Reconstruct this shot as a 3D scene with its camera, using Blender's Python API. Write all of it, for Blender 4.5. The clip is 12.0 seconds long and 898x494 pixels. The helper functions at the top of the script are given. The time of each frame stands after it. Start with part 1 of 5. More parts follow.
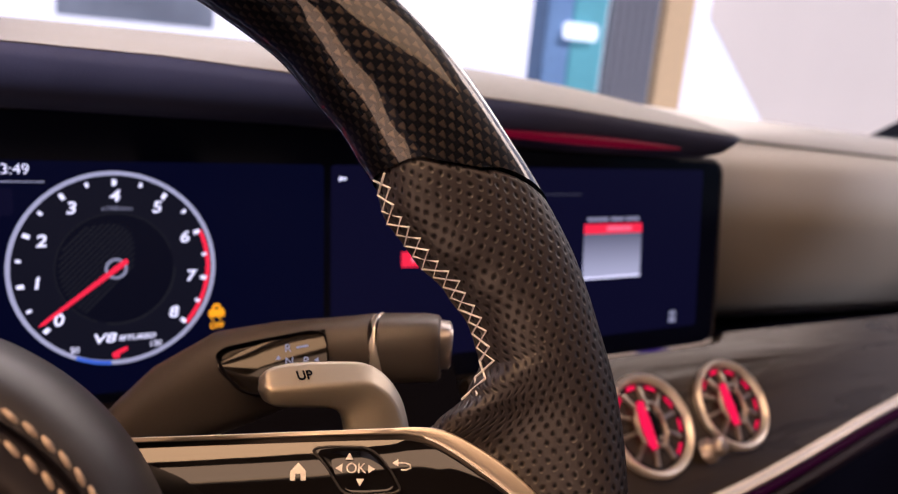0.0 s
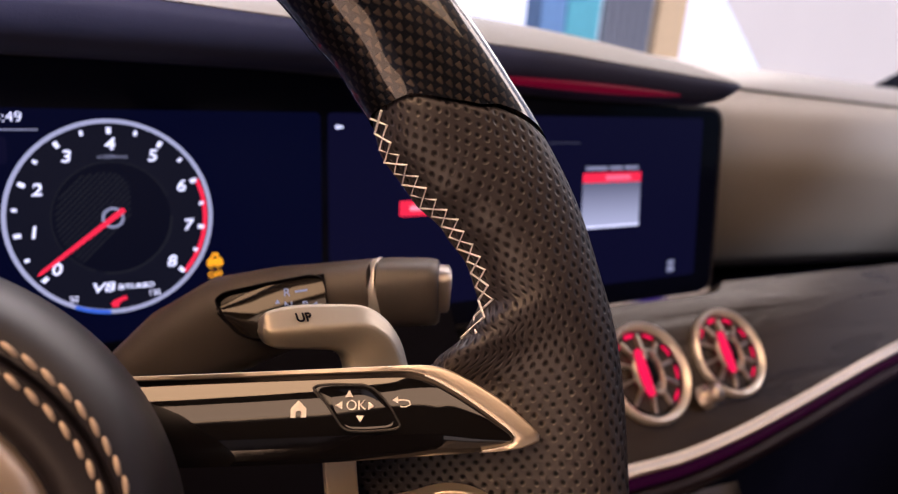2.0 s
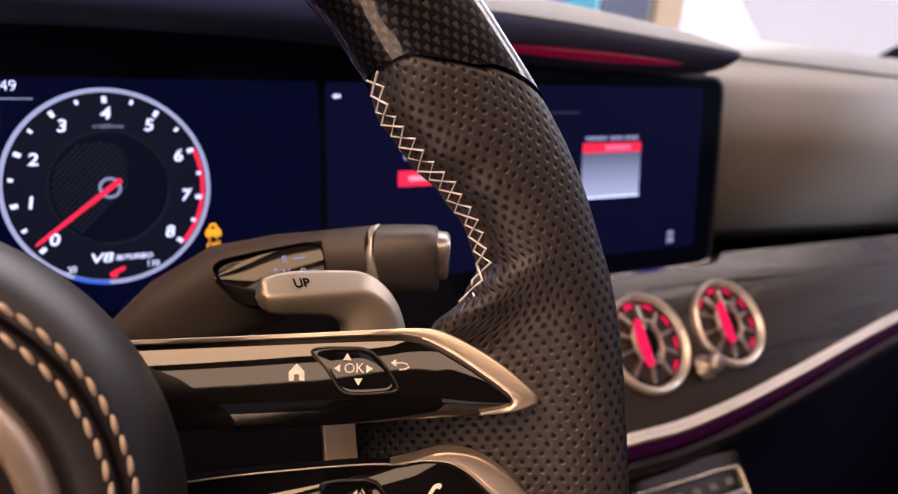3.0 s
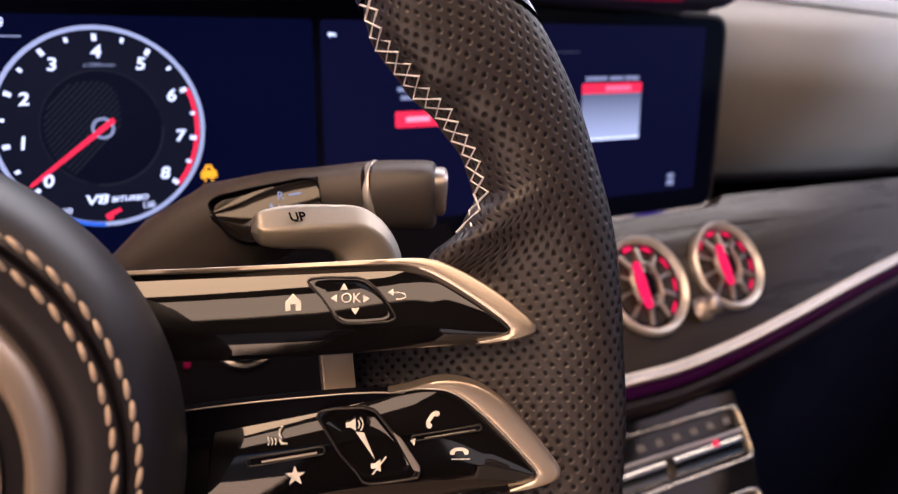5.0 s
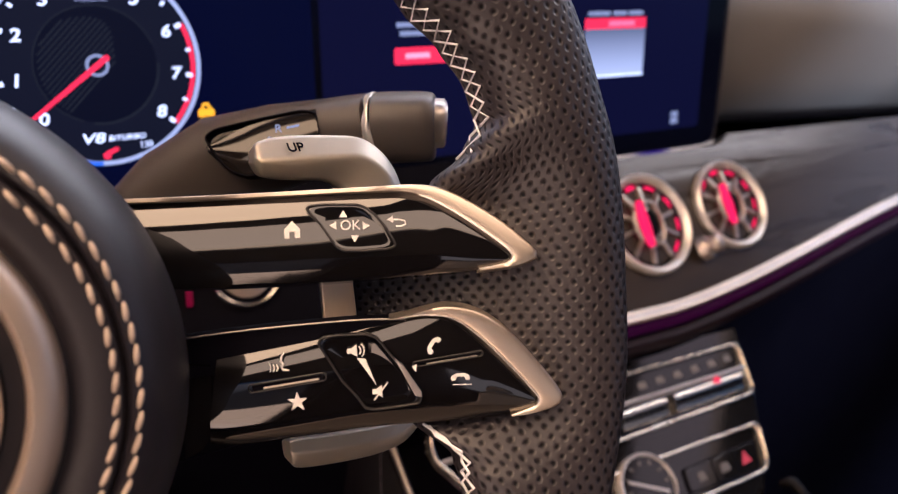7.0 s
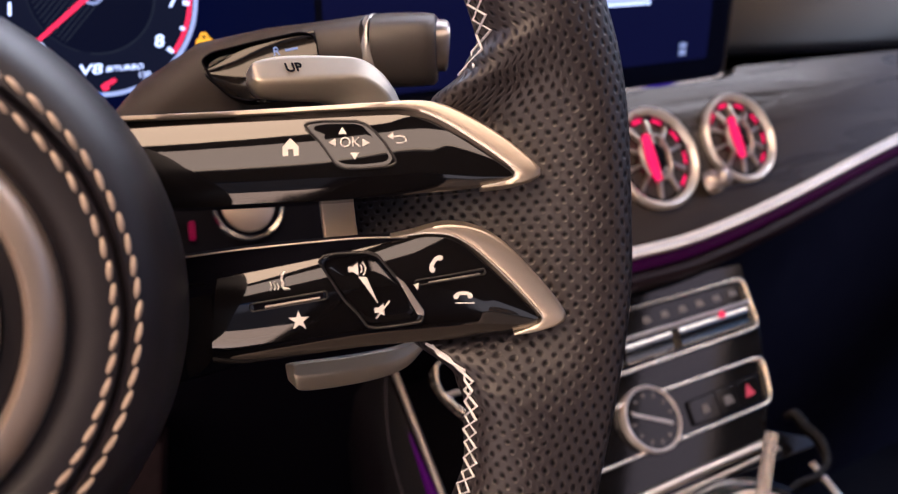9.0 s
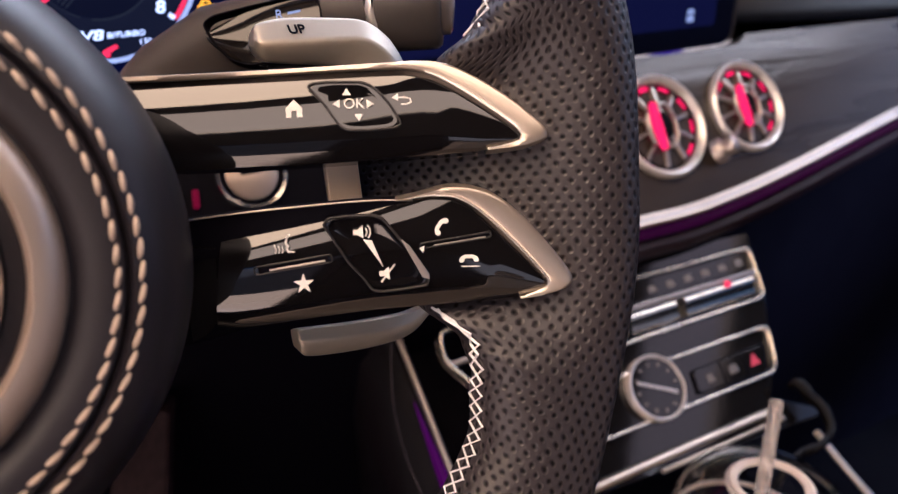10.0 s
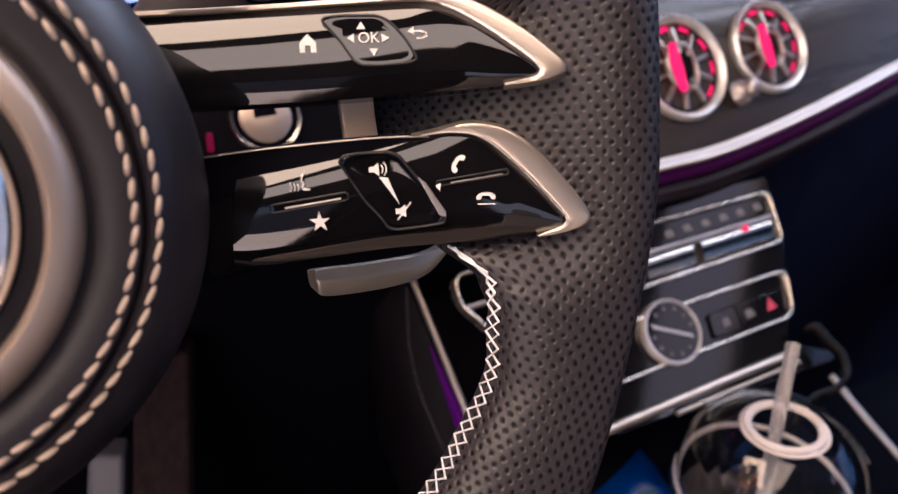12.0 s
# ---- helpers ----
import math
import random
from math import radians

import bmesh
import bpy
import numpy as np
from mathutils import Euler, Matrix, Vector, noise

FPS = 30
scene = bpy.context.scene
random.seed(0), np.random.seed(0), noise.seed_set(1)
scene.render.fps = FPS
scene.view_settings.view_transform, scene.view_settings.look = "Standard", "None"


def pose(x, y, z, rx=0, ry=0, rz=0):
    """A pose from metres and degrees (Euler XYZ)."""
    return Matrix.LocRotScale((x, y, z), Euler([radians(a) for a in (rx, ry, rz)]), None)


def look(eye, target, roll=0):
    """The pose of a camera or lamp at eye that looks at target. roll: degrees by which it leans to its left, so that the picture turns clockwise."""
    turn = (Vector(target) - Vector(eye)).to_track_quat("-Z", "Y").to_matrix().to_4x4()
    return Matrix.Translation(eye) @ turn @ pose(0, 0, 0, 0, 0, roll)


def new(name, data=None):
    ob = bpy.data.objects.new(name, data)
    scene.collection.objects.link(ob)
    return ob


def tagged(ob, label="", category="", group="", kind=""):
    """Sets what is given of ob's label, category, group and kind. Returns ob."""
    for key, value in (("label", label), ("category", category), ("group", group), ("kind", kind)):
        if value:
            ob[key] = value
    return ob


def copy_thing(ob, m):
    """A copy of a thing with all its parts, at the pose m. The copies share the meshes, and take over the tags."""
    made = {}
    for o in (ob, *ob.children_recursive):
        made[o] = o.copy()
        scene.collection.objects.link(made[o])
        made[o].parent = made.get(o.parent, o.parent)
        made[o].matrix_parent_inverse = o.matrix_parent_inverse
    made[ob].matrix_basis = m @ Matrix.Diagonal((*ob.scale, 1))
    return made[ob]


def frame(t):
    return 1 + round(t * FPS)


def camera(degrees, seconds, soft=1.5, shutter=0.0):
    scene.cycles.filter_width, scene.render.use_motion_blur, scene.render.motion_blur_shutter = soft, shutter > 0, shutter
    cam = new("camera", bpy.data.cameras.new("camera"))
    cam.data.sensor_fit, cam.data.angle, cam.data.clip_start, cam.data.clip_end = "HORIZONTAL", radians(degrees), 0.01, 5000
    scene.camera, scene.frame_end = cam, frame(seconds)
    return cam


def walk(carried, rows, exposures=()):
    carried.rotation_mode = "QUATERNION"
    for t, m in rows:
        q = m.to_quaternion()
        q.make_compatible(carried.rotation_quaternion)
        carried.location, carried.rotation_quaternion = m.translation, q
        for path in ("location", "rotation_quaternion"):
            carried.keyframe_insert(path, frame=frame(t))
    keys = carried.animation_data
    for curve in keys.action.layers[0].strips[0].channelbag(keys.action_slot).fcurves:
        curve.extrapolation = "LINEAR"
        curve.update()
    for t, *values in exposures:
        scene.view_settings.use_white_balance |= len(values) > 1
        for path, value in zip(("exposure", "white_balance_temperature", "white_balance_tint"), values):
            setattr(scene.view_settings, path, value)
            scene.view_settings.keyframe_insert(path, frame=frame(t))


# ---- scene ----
cam = camera(59.31, 12.0, soft=1.1)
cam.data.dof.use_dof = True
cam.data.dof.focus_distance = 0.215
cam.data.dof.aperture_fstop = 12.5
PATH = [
    (0.0, 0.0, 0.0, 1.02, 75.859, -5.495, -29.1),
    (0.5, 0.00011, 0.00015, 1.01884, 75.125, -5.404, -29.181),
    (1.0, 0.00033, 6e-05, 1.01719, 74.369, -5.313, -29.206),
    (1.5, 0.00033, -9e-05, 1.01606, 73.563, -5.242, -29.231),
    (2.0, 0.00035, -0.00038, 1.01499, 72.806, -5.205, -29.3),
    (2.5, 0.0007, -0.00075, 1.01313, 71.934, -5.106, -29.317),
    (3.0, 0.00118, -0.0008, 1.01145, 71.103, -4.999, -29.356),
    (5.0, 0.00233, -0.00117, 1.0052, 67.669, -4.712, -29.497),
    (5.5, 0.0024, -0.00125, 1.0038, 66.794, -4.6, -29.513),
    (6.0, 0.00269, -0.00139, 1.00214, 65.814, -4.502, -29.521),
    (6.5, 0.00282, -0.00156, 1.00068, 64.912, -4.377, -29.512),
    (7.0, 0.00304, -0.00197, 0.99928, 63.993, -4.234, -29.519),
    (9.0, 0.0041, -0.00313, 0.99179, 60.112, -3.78, -29.269),
    (9.5, 0.00422, -0.00309, 0.99018, 59.145, -3.667, -29.154),
    (10.0, 0.00407, -0.00292, 0.98872, 58.189, -3.563, -29.042),
    (10.5, 0.00396, -0.0028, 0.98767, 57.235, -3.43, -28.882),
    (11.0, 0.00419, -0.00281, 0.98717, 56.274, -3.301, -28.666),
    (11.5, 0.00375, -0.00275, 0.98665, 55.357, -3.121, -28.459),
    (12.0, 0.00366, -0.00286, 0.98566, 54.435, -2.913, -28.221),
]
walk(cam, [(t, pose(x, y, z, rx, ry, rz)) for t, x, y, z, rx, ry, rz in PATH], [(0.0, -0.02, 5440, 24), (3.0, 0.17, 5120, 22), (6.0, 0.43, 4750, 19), (9.0, 0.51, 4520, 18), (12.0, 0.60, 4200, 17)])

# ---- world and lights ----
world = bpy.data.worlds.new("world")
scene.world = world
world.use_nodes = True
wn, wlk = world.node_tree.nodes, world.node_tree.links
sky = wn.new("ShaderNodeTexSky")
sky.sky_type = "NISHITA"
sky.sun_disc = False
sky.sun_elevation, sky.sun_rotation = radians(40), radians(60)
wn["Background"].inputs["Strength"].default_value = 0.05
wlk.new(sky.outputs[0], wn["Background"].inputs["Color"])


def area(name, eye, target, sx, sy, power, color):
    d = bpy.data.lights.new(name, "AREA")
    d.shape, d.size, d.size_y, d.energy, d.color = "RECTANGLE", sx, sy, power, color
    ob = new(name, d)
    ob.matrix_world = look(eye, target)
    return ob


sun = new("sun", bpy.data.lights.new("sun", "SUN"))
sun.data.energy, sun.data.angle, sun.data.color = 3.5, radians(12), (1, 0.95, 0.88)
sun.matrix_world = look((2.5, -4, 4.2), (0, 0, 0))
area("windscreen_daylight", (0.62, 0.98, 1.40), (0.5, 0.2, 0.98), 1.3, 0.5, 8.8, (1.0, 0.79, 0.53))
area("door_opening_daylight", (-0.76, -0.52, 0.68), (0.1, -0.46, 0.68), 1.15, 0.50, 6.0, (1.0, 0.57, 0.27))
area("passenger_window_daylight", (1.33, -0.45, 1.26), (0.1, 0.0, 1.0), 1.9, 0.17, 0.25, (1.0, 0.72, 0.47))
area("rear_window_daylight", (0.05, -1.95, 1.16), (0.1, 0.0, 1.0), 1.7, 0.34, 1.0, (1.0, 0.74, 0.50))


def roof_corners(cx, cy, sx, sy, turn):
    """Corners of an added roof lamp's opening, counter-clockwise from above."""
    c, q = math.cos(radians(turn)), math.sin(radians(turn))
    return [(cx + x * c - y * q, cy + x * q + y * c) for x, y in ((-sx / 2, -sy / 2), (sx / 2, -sy / 2), (sx / 2, sy / 2), (-sx / 2, sy / 2))]


# unseen lamps added for reflections and fill: centre, length, width, turn, power, colour
ROOF_LAMPS = [("front_reflection_lamp", -0.231, 0.125, 0.64, 0.30, 33, 5.0, (1.0, 0.56, 0.22)),
         ("rear_reflection_lamp", -0.125, -0.159, 1.24, 0.175, 24.5, 2.2, (1.0, 0.59, 0.26)),
         ("passenger_fill_lamp", 0.92, 0.31, 0.70, 0.18, 0, 2.7, (1.0, 0.76, 0.50)),
         ("side_reflection_lamp", 1.01, -0.27, 0.24, 0.56, -6, 0.33, (1.0, 0.60, 0.32))]
for name, cx, cy, sx, sy, turn, power, tint in ROOF_LAMPS:
    area(name, (cx, cy, 1.375), (cx, cy + 0.0001, 0.5), sx, sy, power, tint).matrix_world = pose(cx, cy, 1.375, 0, 0, turn)


# ---- materials ----
def nodes_of(name):
    m = bpy.data.materials.new(name)
    m.use_nodes = True
    n, l = m.node_tree.nodes, m.node_tree.links
    return m, n, l, n["Principled BSDF"]


def math_node(n, l, op, a, b=None, c=None):
    q = n.new("ShaderNodeMath")
    q.operation = op
    for k, v in enumerate((a, b, c)):
        if v is None:
            continue
        if isinstance(v, (int, float)):
            q.inputs[k].default_value = v
        else:
            l.new(v, q.inputs[k])
    return q.outputs[0]


def mix_rgb(n, l, fac, a, b):
    q = n.new("ShaderNodeMix")
    q.data_type = "RGBA"
    for sock, v in ((q.inputs[0], fac), (q.inputs[6], a), (q.inputs[7], b)):
        if isinstance(v, (int, float)):
            sock.default_value = v
        elif isinstance(v, tuple):
            sock.default_value = (*v, 1)
        else:
            l.new(v, sock)
    return q.outputs[2]


def surface(name, color, rough=0.5, metal=0.0, vary=0.15, scale=40.0, grain=900.0, bump=0.1, coat=0.0, stretch=(1, 1, 1), sheen=0.0, ior=1.5):
    """A plain surface with cloudy tone, uneven gloss and a fine grain."""
    m, n, l, p = nodes_of(name)
    tc = n.new("ShaderNodeTexCoord")
    mp = n.new("ShaderNodeMapping")
    mp.inputs["Scale"].default_value = stretch
    l.new(tc.outputs["Object"], mp.inputs[0])
    big, fine = n.new("ShaderNodeTexNoise"), n.new("ShaderNodeTexNoise")
    big.inputs["Scale"].default_value, fine.inputs["Scale"].default_value = scale, grain
    big.inputs["Detail"].default_value, fine.inputs["Detail"].default_value = 5, 3
    l.new(mp.outputs[0], big.inputs[0])
    l.new(mp.outputs[0], fine.inputs[0])
    dark, light = tuple(c * (1 - vary) for c in color), tuple(min(1, c * (1 + vary)) for c in color)
    l.new(mix_rgb(n, l, big.outputs[0], dark, light), p.inputs["Base Color"])
    l.new(math_node(n, l, "MULTIPLY_ADD", big.outputs[0], 0.16 * rough * 2, rough * 0.84), p.inputs["Roughness"])
    p.inputs["Metallic"].default_value = metal
    p.inputs["IOR"].default_value = ior
    p.inputs["Coat Weight"].default_value = coat
    p.inputs["Coat Roughness"].default_value = 0.03
    p.inputs["Sheen Weight"].default_value = sheen
    if bump:
        b = n.new("ShaderNodeBump")
        b.inputs["Strength"].default_value, b.inputs["Distance"].default_value = bump, 0.0006
        l.new(fine.outputs[0], b.inputs["Height"])
        l.new(b.outputs[0], p.inputs["Normal"])
    return m


def glow(name, color, strength):
    m, n, l, p = nodes_of(name)
    p.inputs["Base Color"].default_value = (*[c * 0.05 for c in color], 1)
    p.inputs["Roughness"].default_value = 0.3
    p.inputs["Specular IOR Level"].default_value = 0.06
    p.inputs["Emission Color"].default_value = (*color, 1)
    p.inputs["Emission Strength"].default_value = strength
    return m


def perforated(name):
    """Nappa leather with its holes coloured dark for the shade inside, laid out by the UV map in millimetres."""
    m, n, l, p = nodes_of(name)
    uv = n.new("ShaderNodeTexCoord")
    sep = n.new("ShaderNodeSeparateXYZ")
    l.new(uv.outputs["UV"], sep.inputs[0])
    warp = n.new("ShaderNodeTexNoise")
    warp.inputs["Scale"].default_value = 0.12
    l.new(uv.outputs["UV"], warp.inputs[0])
    wob = math_node(n, l, "MULTIPLY_ADD", warp.outputs[0], 1.6, -0.8)
    x = math_node(n, l, "DIVIDE", math_node(n, l, "ADD", sep.outputs[0], wob), 4.5)
    y = math_node(n, l, "DIVIDE", math_node(n, l, "ADD", sep.outputs[1], wob), 3.3)

    def dots(off):
        fx = math_node(n, l, "SUBTRACT", math_node(n, l, "FRACT", math_node(n, l, "ADD", x, off)), 0.5)
        fy = math_node(n, l, "SUBTRACT", math_node(n, l, "FRACT", math_node(n, l, "ADD", y, off)), 0.5)
        fx, fy = math_node(n, l, "MULTIPLY", fx, 3.7), math_node(n, l, "MULTIPLY", fy, 3.3)
        return math_node(n, l, "SQRT", math_node(n, l, "ADD", math_node(n, l, "MULTIPLY", fx, fx), math_node(n, l, "MULTIPLY", fy, fy)))

    d = math_node(n, l, "MINIMUM", dots(0.0), dots(0.5))
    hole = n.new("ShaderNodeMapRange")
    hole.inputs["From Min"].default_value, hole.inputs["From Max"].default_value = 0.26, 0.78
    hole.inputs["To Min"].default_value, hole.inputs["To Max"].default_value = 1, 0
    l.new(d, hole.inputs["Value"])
    dip = n.new("ShaderNodeMapRange")
    dip.interpolation_type = "SMOOTHSTEP"
    dip.inputs["From Min"].default_value, dip.inputs["From Max"].default_value = 0.22, 1.0
    l.new(d, dip.inputs["Value"])
    tc = n.new("ShaderNodeTexNoise")
    tc.inputs["Scale"].default_value, tc.inputs["Detail"].default_value = 1.1, 6
    l.new(uv.outputs["UV"], tc.inputs[0])
    tone = n.new("ShaderNodeTexNoise")
    tone.inputs["Scale"].default_value = 0.05
    l.new(uv.outputs["UV"], tone.inputs[0])
    # Purplish base carries the tint of the cabin's ambient lights.
    base = mix_rgb(n, l, tone.outputs[0], (0.0245, 0.0205, 0.0236), (0.0312, 0.0262, 0.030))
    # Dark dots put the shade inside each hole into the colour.
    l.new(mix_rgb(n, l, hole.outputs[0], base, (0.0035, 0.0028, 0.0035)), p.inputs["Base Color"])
    l.new(math_node(n, l, "MULTIPLY_ADD", tone.outputs[0], 0.08, 0.38), p.inputs["Roughness"])
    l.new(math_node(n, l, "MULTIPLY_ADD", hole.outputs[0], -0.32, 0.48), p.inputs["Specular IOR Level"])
    b = n.new("ShaderNodeBump")
    b.inputs["Strength"].default_value, b.inputs["Distance"].default_value = 0.45, 0.0006
    l.new(dip.outputs[0], b.inputs["Height"])
    b2 = n.new("ShaderNodeBump")
    b2.inputs["Strength"].default_value, b2.inputs["Distance"].default_value = 0.25, 0.0003
    l.new(tc.outputs[0], b2.inputs["Height"])
    l.new(b.outputs[0], b2.inputs["Normal"])
    l.new(b2.outputs[0], p.inputs["Normal"])
    return m


def carbon(name):
    """Carbon fibre under clear lacquer, by the UV map in millimetres: glints on tow ends are coloured in as small paler
    wedges.
    """
    m, n, l, p = nodes_of(name)
    uv = n.new("ShaderNodeTexCoord")
    warp = n.new("ShaderNodeTexNoise")
    warp.inputs["Scale"].default_value = 0.5
    l.new(uv.outputs["UV"], warp.inputs[0])
    sep = n.new("ShaderNodeSeparateXYZ")
    l.new(uv.outputs["UV"], sep.inputs[0])
    wob = math_node(n, l, "MULTIPLY_ADD", warp.outputs[0], 0.5, -0.25)
    u = math_node(n, l, "DIVIDE", math_node(n, l, "ADD", sep.outputs[0], wob), 2.05)
    w = math_node(n, l, "DIVIDE", math_node(n, l, "ADD", sep.outputs[1], wob), 1.7)
    iu, iw = math_node(n, l, "FLOOR", u), math_node(n, l, "FLOOR", w)
    fu, fw = math_node(n, l, "FRACT", u), math_node(n, l, "FRACT", w)
    odd = math_node(n, l, "FRACT", math_node(n, l, "MULTIPLY", math_node(n, l, "ADD", iu, iw), 0.5))
    keep = math_node(n, l, "LESS_THAN", odd, 0.25)
    half = math_node(n, l, "MULTIPLY", fu, 0.55)
    off = math_node(n, l, "ABSOLUTE", math_node(n, l, "SUBTRACT", fw, 0.5))
    wedge = n.new("ShaderNodeMapRange")
    wedge.inputs["From Min"].default_value, wedge.inputs["From Max"].default_value = -0.22, 0.16
    l.new(math_node(n, l, "SUBTRACT", half, off), wedge.inputs["Value"])
    cell = n.new("ShaderNodeTexWhiteNoise")
    cell.noise_dimensions = "2D"
    comb = n.new("ShaderNodeCombineXYZ")
    l.new(iu, comb.inputs[0])
    l.new(iw, comb.inputs[1])
    l.new(comb.outputs[0], cell.inputs[0])
    fac = math_node(n, l, "MULTIPLY", math_node(n, l, "MULTIPLY", keep, wedge.outputs[0]), math_node(n, l, "MULTIPLY_ADD", cell.outputs[0], 0.5, 0.5))
    # The paler wedge colour holds the glints of the tow ends.
    l.new(mix_rgb(n, l, fac, (0.004, 0.0055, 0.012), (0.080, 0.062, 0.048)), p.inputs["Base Color"])
    p.inputs["Roughness"].default_value = 0.42
    p.inputs["Metallic"].default_value = 0.85
    p.inputs["Coat Weight"].default_value = 1.0
    p.inputs["Coat Roughness"].default_value = 0.035
    b = n.new("ShaderNodeBump")
    b.inputs["Strength"].default_value, b.inputs["Distance"].default_value = 0.15, 0.0003
    l.new(fac, b.inputs["Height"])
    l.new(b.outputs[0], p.inputs["Normal"])
    return m


def ash_wood(name):
    m, n, l, p = nodes_of(name)
    tc = n.new("ShaderNodeTexCoord")
    mp = n.new("ShaderNodeMapping")
    mp.inputs["Scale"].default_value = (4, 34, 34)
    l.new(tc.outputs["Object"], mp.inputs[0])
    g = n.new("ShaderNodeTexNoise")
    g.inputs["Scale"].default_value, g.inputs["Detail"].default_value, g.inputs["Distortion"].default_value = 1.7, 4, 0.7
    l.new(mp.outputs[0], g.inputs[0])
    l.new(mix_rgb(n, l, g.outputs[0], (0.012, 0.0090, 0.0068), (0.058, 0.045, 0.033)), p.inputs["Base Color"])
    l.new(math_node(n, l, "MULTIPLY_ADD", g.outputs[0], 0.30, 0.14), p.inputs["Roughness"])
    b = n.new("ShaderNodeBump")
    b.inputs["Strength"].default_value, b.inputs["Distance"].default_value = 0.55, 0.0030
    l.new(g.outputs[0], b.inputs["Height"])
    l.new(b.outputs[0], p.inputs["Normal"])
    p.inputs["IOR"].default_value = 1.4
    return m


def clear(name, color=(1, 1, 1), rough=0.02, ior=1.45):
    m, n, l, p = nodes_of(name)
    p.inputs["Base Color"].default_value = (*color, 1)
    p.inputs["Transmission Weight"].default_value = 1
    p.inputs["Roughness"].default_value = rough
    p.inputs["IOR"].default_value = ior
    return m


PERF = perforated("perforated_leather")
CARBON = carbon("carbon_fibre")
WOOD = ash_wood("black_ash")
LEATHER = surface("black_leather", (0.014, 0.012, 0.013), 0.42, grain=1500, bump=0.25, vary=0.2)
PADSKIN = surface("pad_leather", (0.0120, 0.0101, 0.0143), 0.42, grain=2500, bump=0.12, vary=0.2, ior=1.48)
SIDESKIN = surface("side_leather", (0.004, 0.003, 0.005), 0.5, grain=2500, bump=0.2, ior=1.25)
# One leather in two tones, pad paler and brow darker, to balance the light.
DASHSKIN = surface("dash_leather", (0.30, 0.277, 0.232), 0.40, grain=1200, bump=0.2, vary=0.10, scale=12, ior=1.9)
HOODTOP = surface("brow_leather", (0.080, 0.062, 0.041), 0.5, grain=1200, bump=0.3, vary=0.12, scale=12)
# Navy in the base colour puts in the bluish haze over a black brow.
HOODSKIN = surface("hood_trim_hazed", (0.034, 0.040, 0.085), 0.5, grain=1200, bump=0.2, ior=1.14)
PIANO = surface("piano_black", (0.004, 0.0035, 0.004), 0.045, grain=55, bump=0.05, vary=0.3, scale=15, ior=1.7)
SATIN = surface("satin_silver", (0.52, 0.47, 0.43), 0.36, 0.9, vary=0.06, grain=3000, bump=0.04)
CHAMPAGNE = surface("satin_champagne", (0.68, 0.585, 0.47), 0.33, 0.9, vary=0.05, grain=3000, bump=0.03)
PADDLE = surface("paddle_silver", (0.58, 0.525, 0.425), 0.42, 0.7, vary=0.06, grain=4000, bump=0.05)
RINGMETAL = surface("champagne_ring", (0.50, 0.42, 0.35), 0.40, 0.8, vary=0.06, grain=3000, bump=0.03)
PLATE = surface("brushed_plate", (0.62, 0.53, 0.42), 0.46, 0.7, vary=0.05, grain=3000, bump=0.03)
STACKCHROME = surface("toggle_chrome", (0.68, 0.62, 0.53), 0.17, 1.0, vary=0.06, bump=0.0)
STACKRIM = surface("frame_chrome", (0.74, 0.67, 0.57), 0.26, 0.95, vary=0.06, bump=0.0)
BEZEL = surface("vent_bezel", (0.88, 0.84, 0.79), 0.36, 0.75, vary=0.06, grain=3000, bump=0.03)
CHROME = surface("bright_chrome", (0.80, 0.76, 0.72), 0.14, 1.0, vary=0.05, bump=0.0)
THREAD = surface("pale_thread", (0.84, 0.83, 0.86), 0.7, grain=6000, bump=0.3, vary=0.1)
TANTHREAD = surface("tan_thread", (0.42, 0.34, 0.27), 0.6, grain=6000, bump=0.3, vary=0.15)
STALK = surface("stalk_plastic", (0.075, 0.065, 0.06), 0.40, grain=5000, bump=0.12)
# Blue share of this base is the ambient lights' cast, put into the colour.
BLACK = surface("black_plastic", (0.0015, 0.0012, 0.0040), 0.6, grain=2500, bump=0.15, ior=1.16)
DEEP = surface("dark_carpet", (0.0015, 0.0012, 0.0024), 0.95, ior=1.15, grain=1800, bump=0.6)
PANELGREY = surface("panel_grey", (0.015, 0.013, 0.0135), 0.33, grain=3000, bump=0.05)
STACKGLOSS = surface("gloss_panel", (0.006, 0.0055, 0.006), 0.07, grain=300, bump=0.02, ior=1.55)
GLASSBLACK = surface("display_glass", (0.003, 0.004, 0.013), 0.10, bump=0.0, vary=0.2, scale=6, ior=1.16)
PANELMARK = surface("pale_mark", (0.16, 0.148, 0.142), 0.5, bump=0.0)
WHITEINK = surface("white_marking", (0.85, 0.82, 0.78), 0.5, bump=0.0, vary=0.05)
DARKINK = surface("dark_marking", (0.004, 0.004, 0.008), 0.8, bump=0.0, ior=1.1)
SMOKED = surface("smoked_window", (0.012, 0.010, 0.009), 0.06, bump=0.0, ior=1.45)
TAN = surface("tan_leather", (0.42, 0.33, 0.24), 0.5, grain=1200, bump=0.25)
LINING = surface("headlining", (0.05, 0.045, 0.042), 0.9, grain=2500, bump=0.3, vary=0.06, scale=8)
CLEAR = clear("clear_plastic")
STRAW = clear("straw_plastic", (0.95, 0.9, 0.86), 0.25)
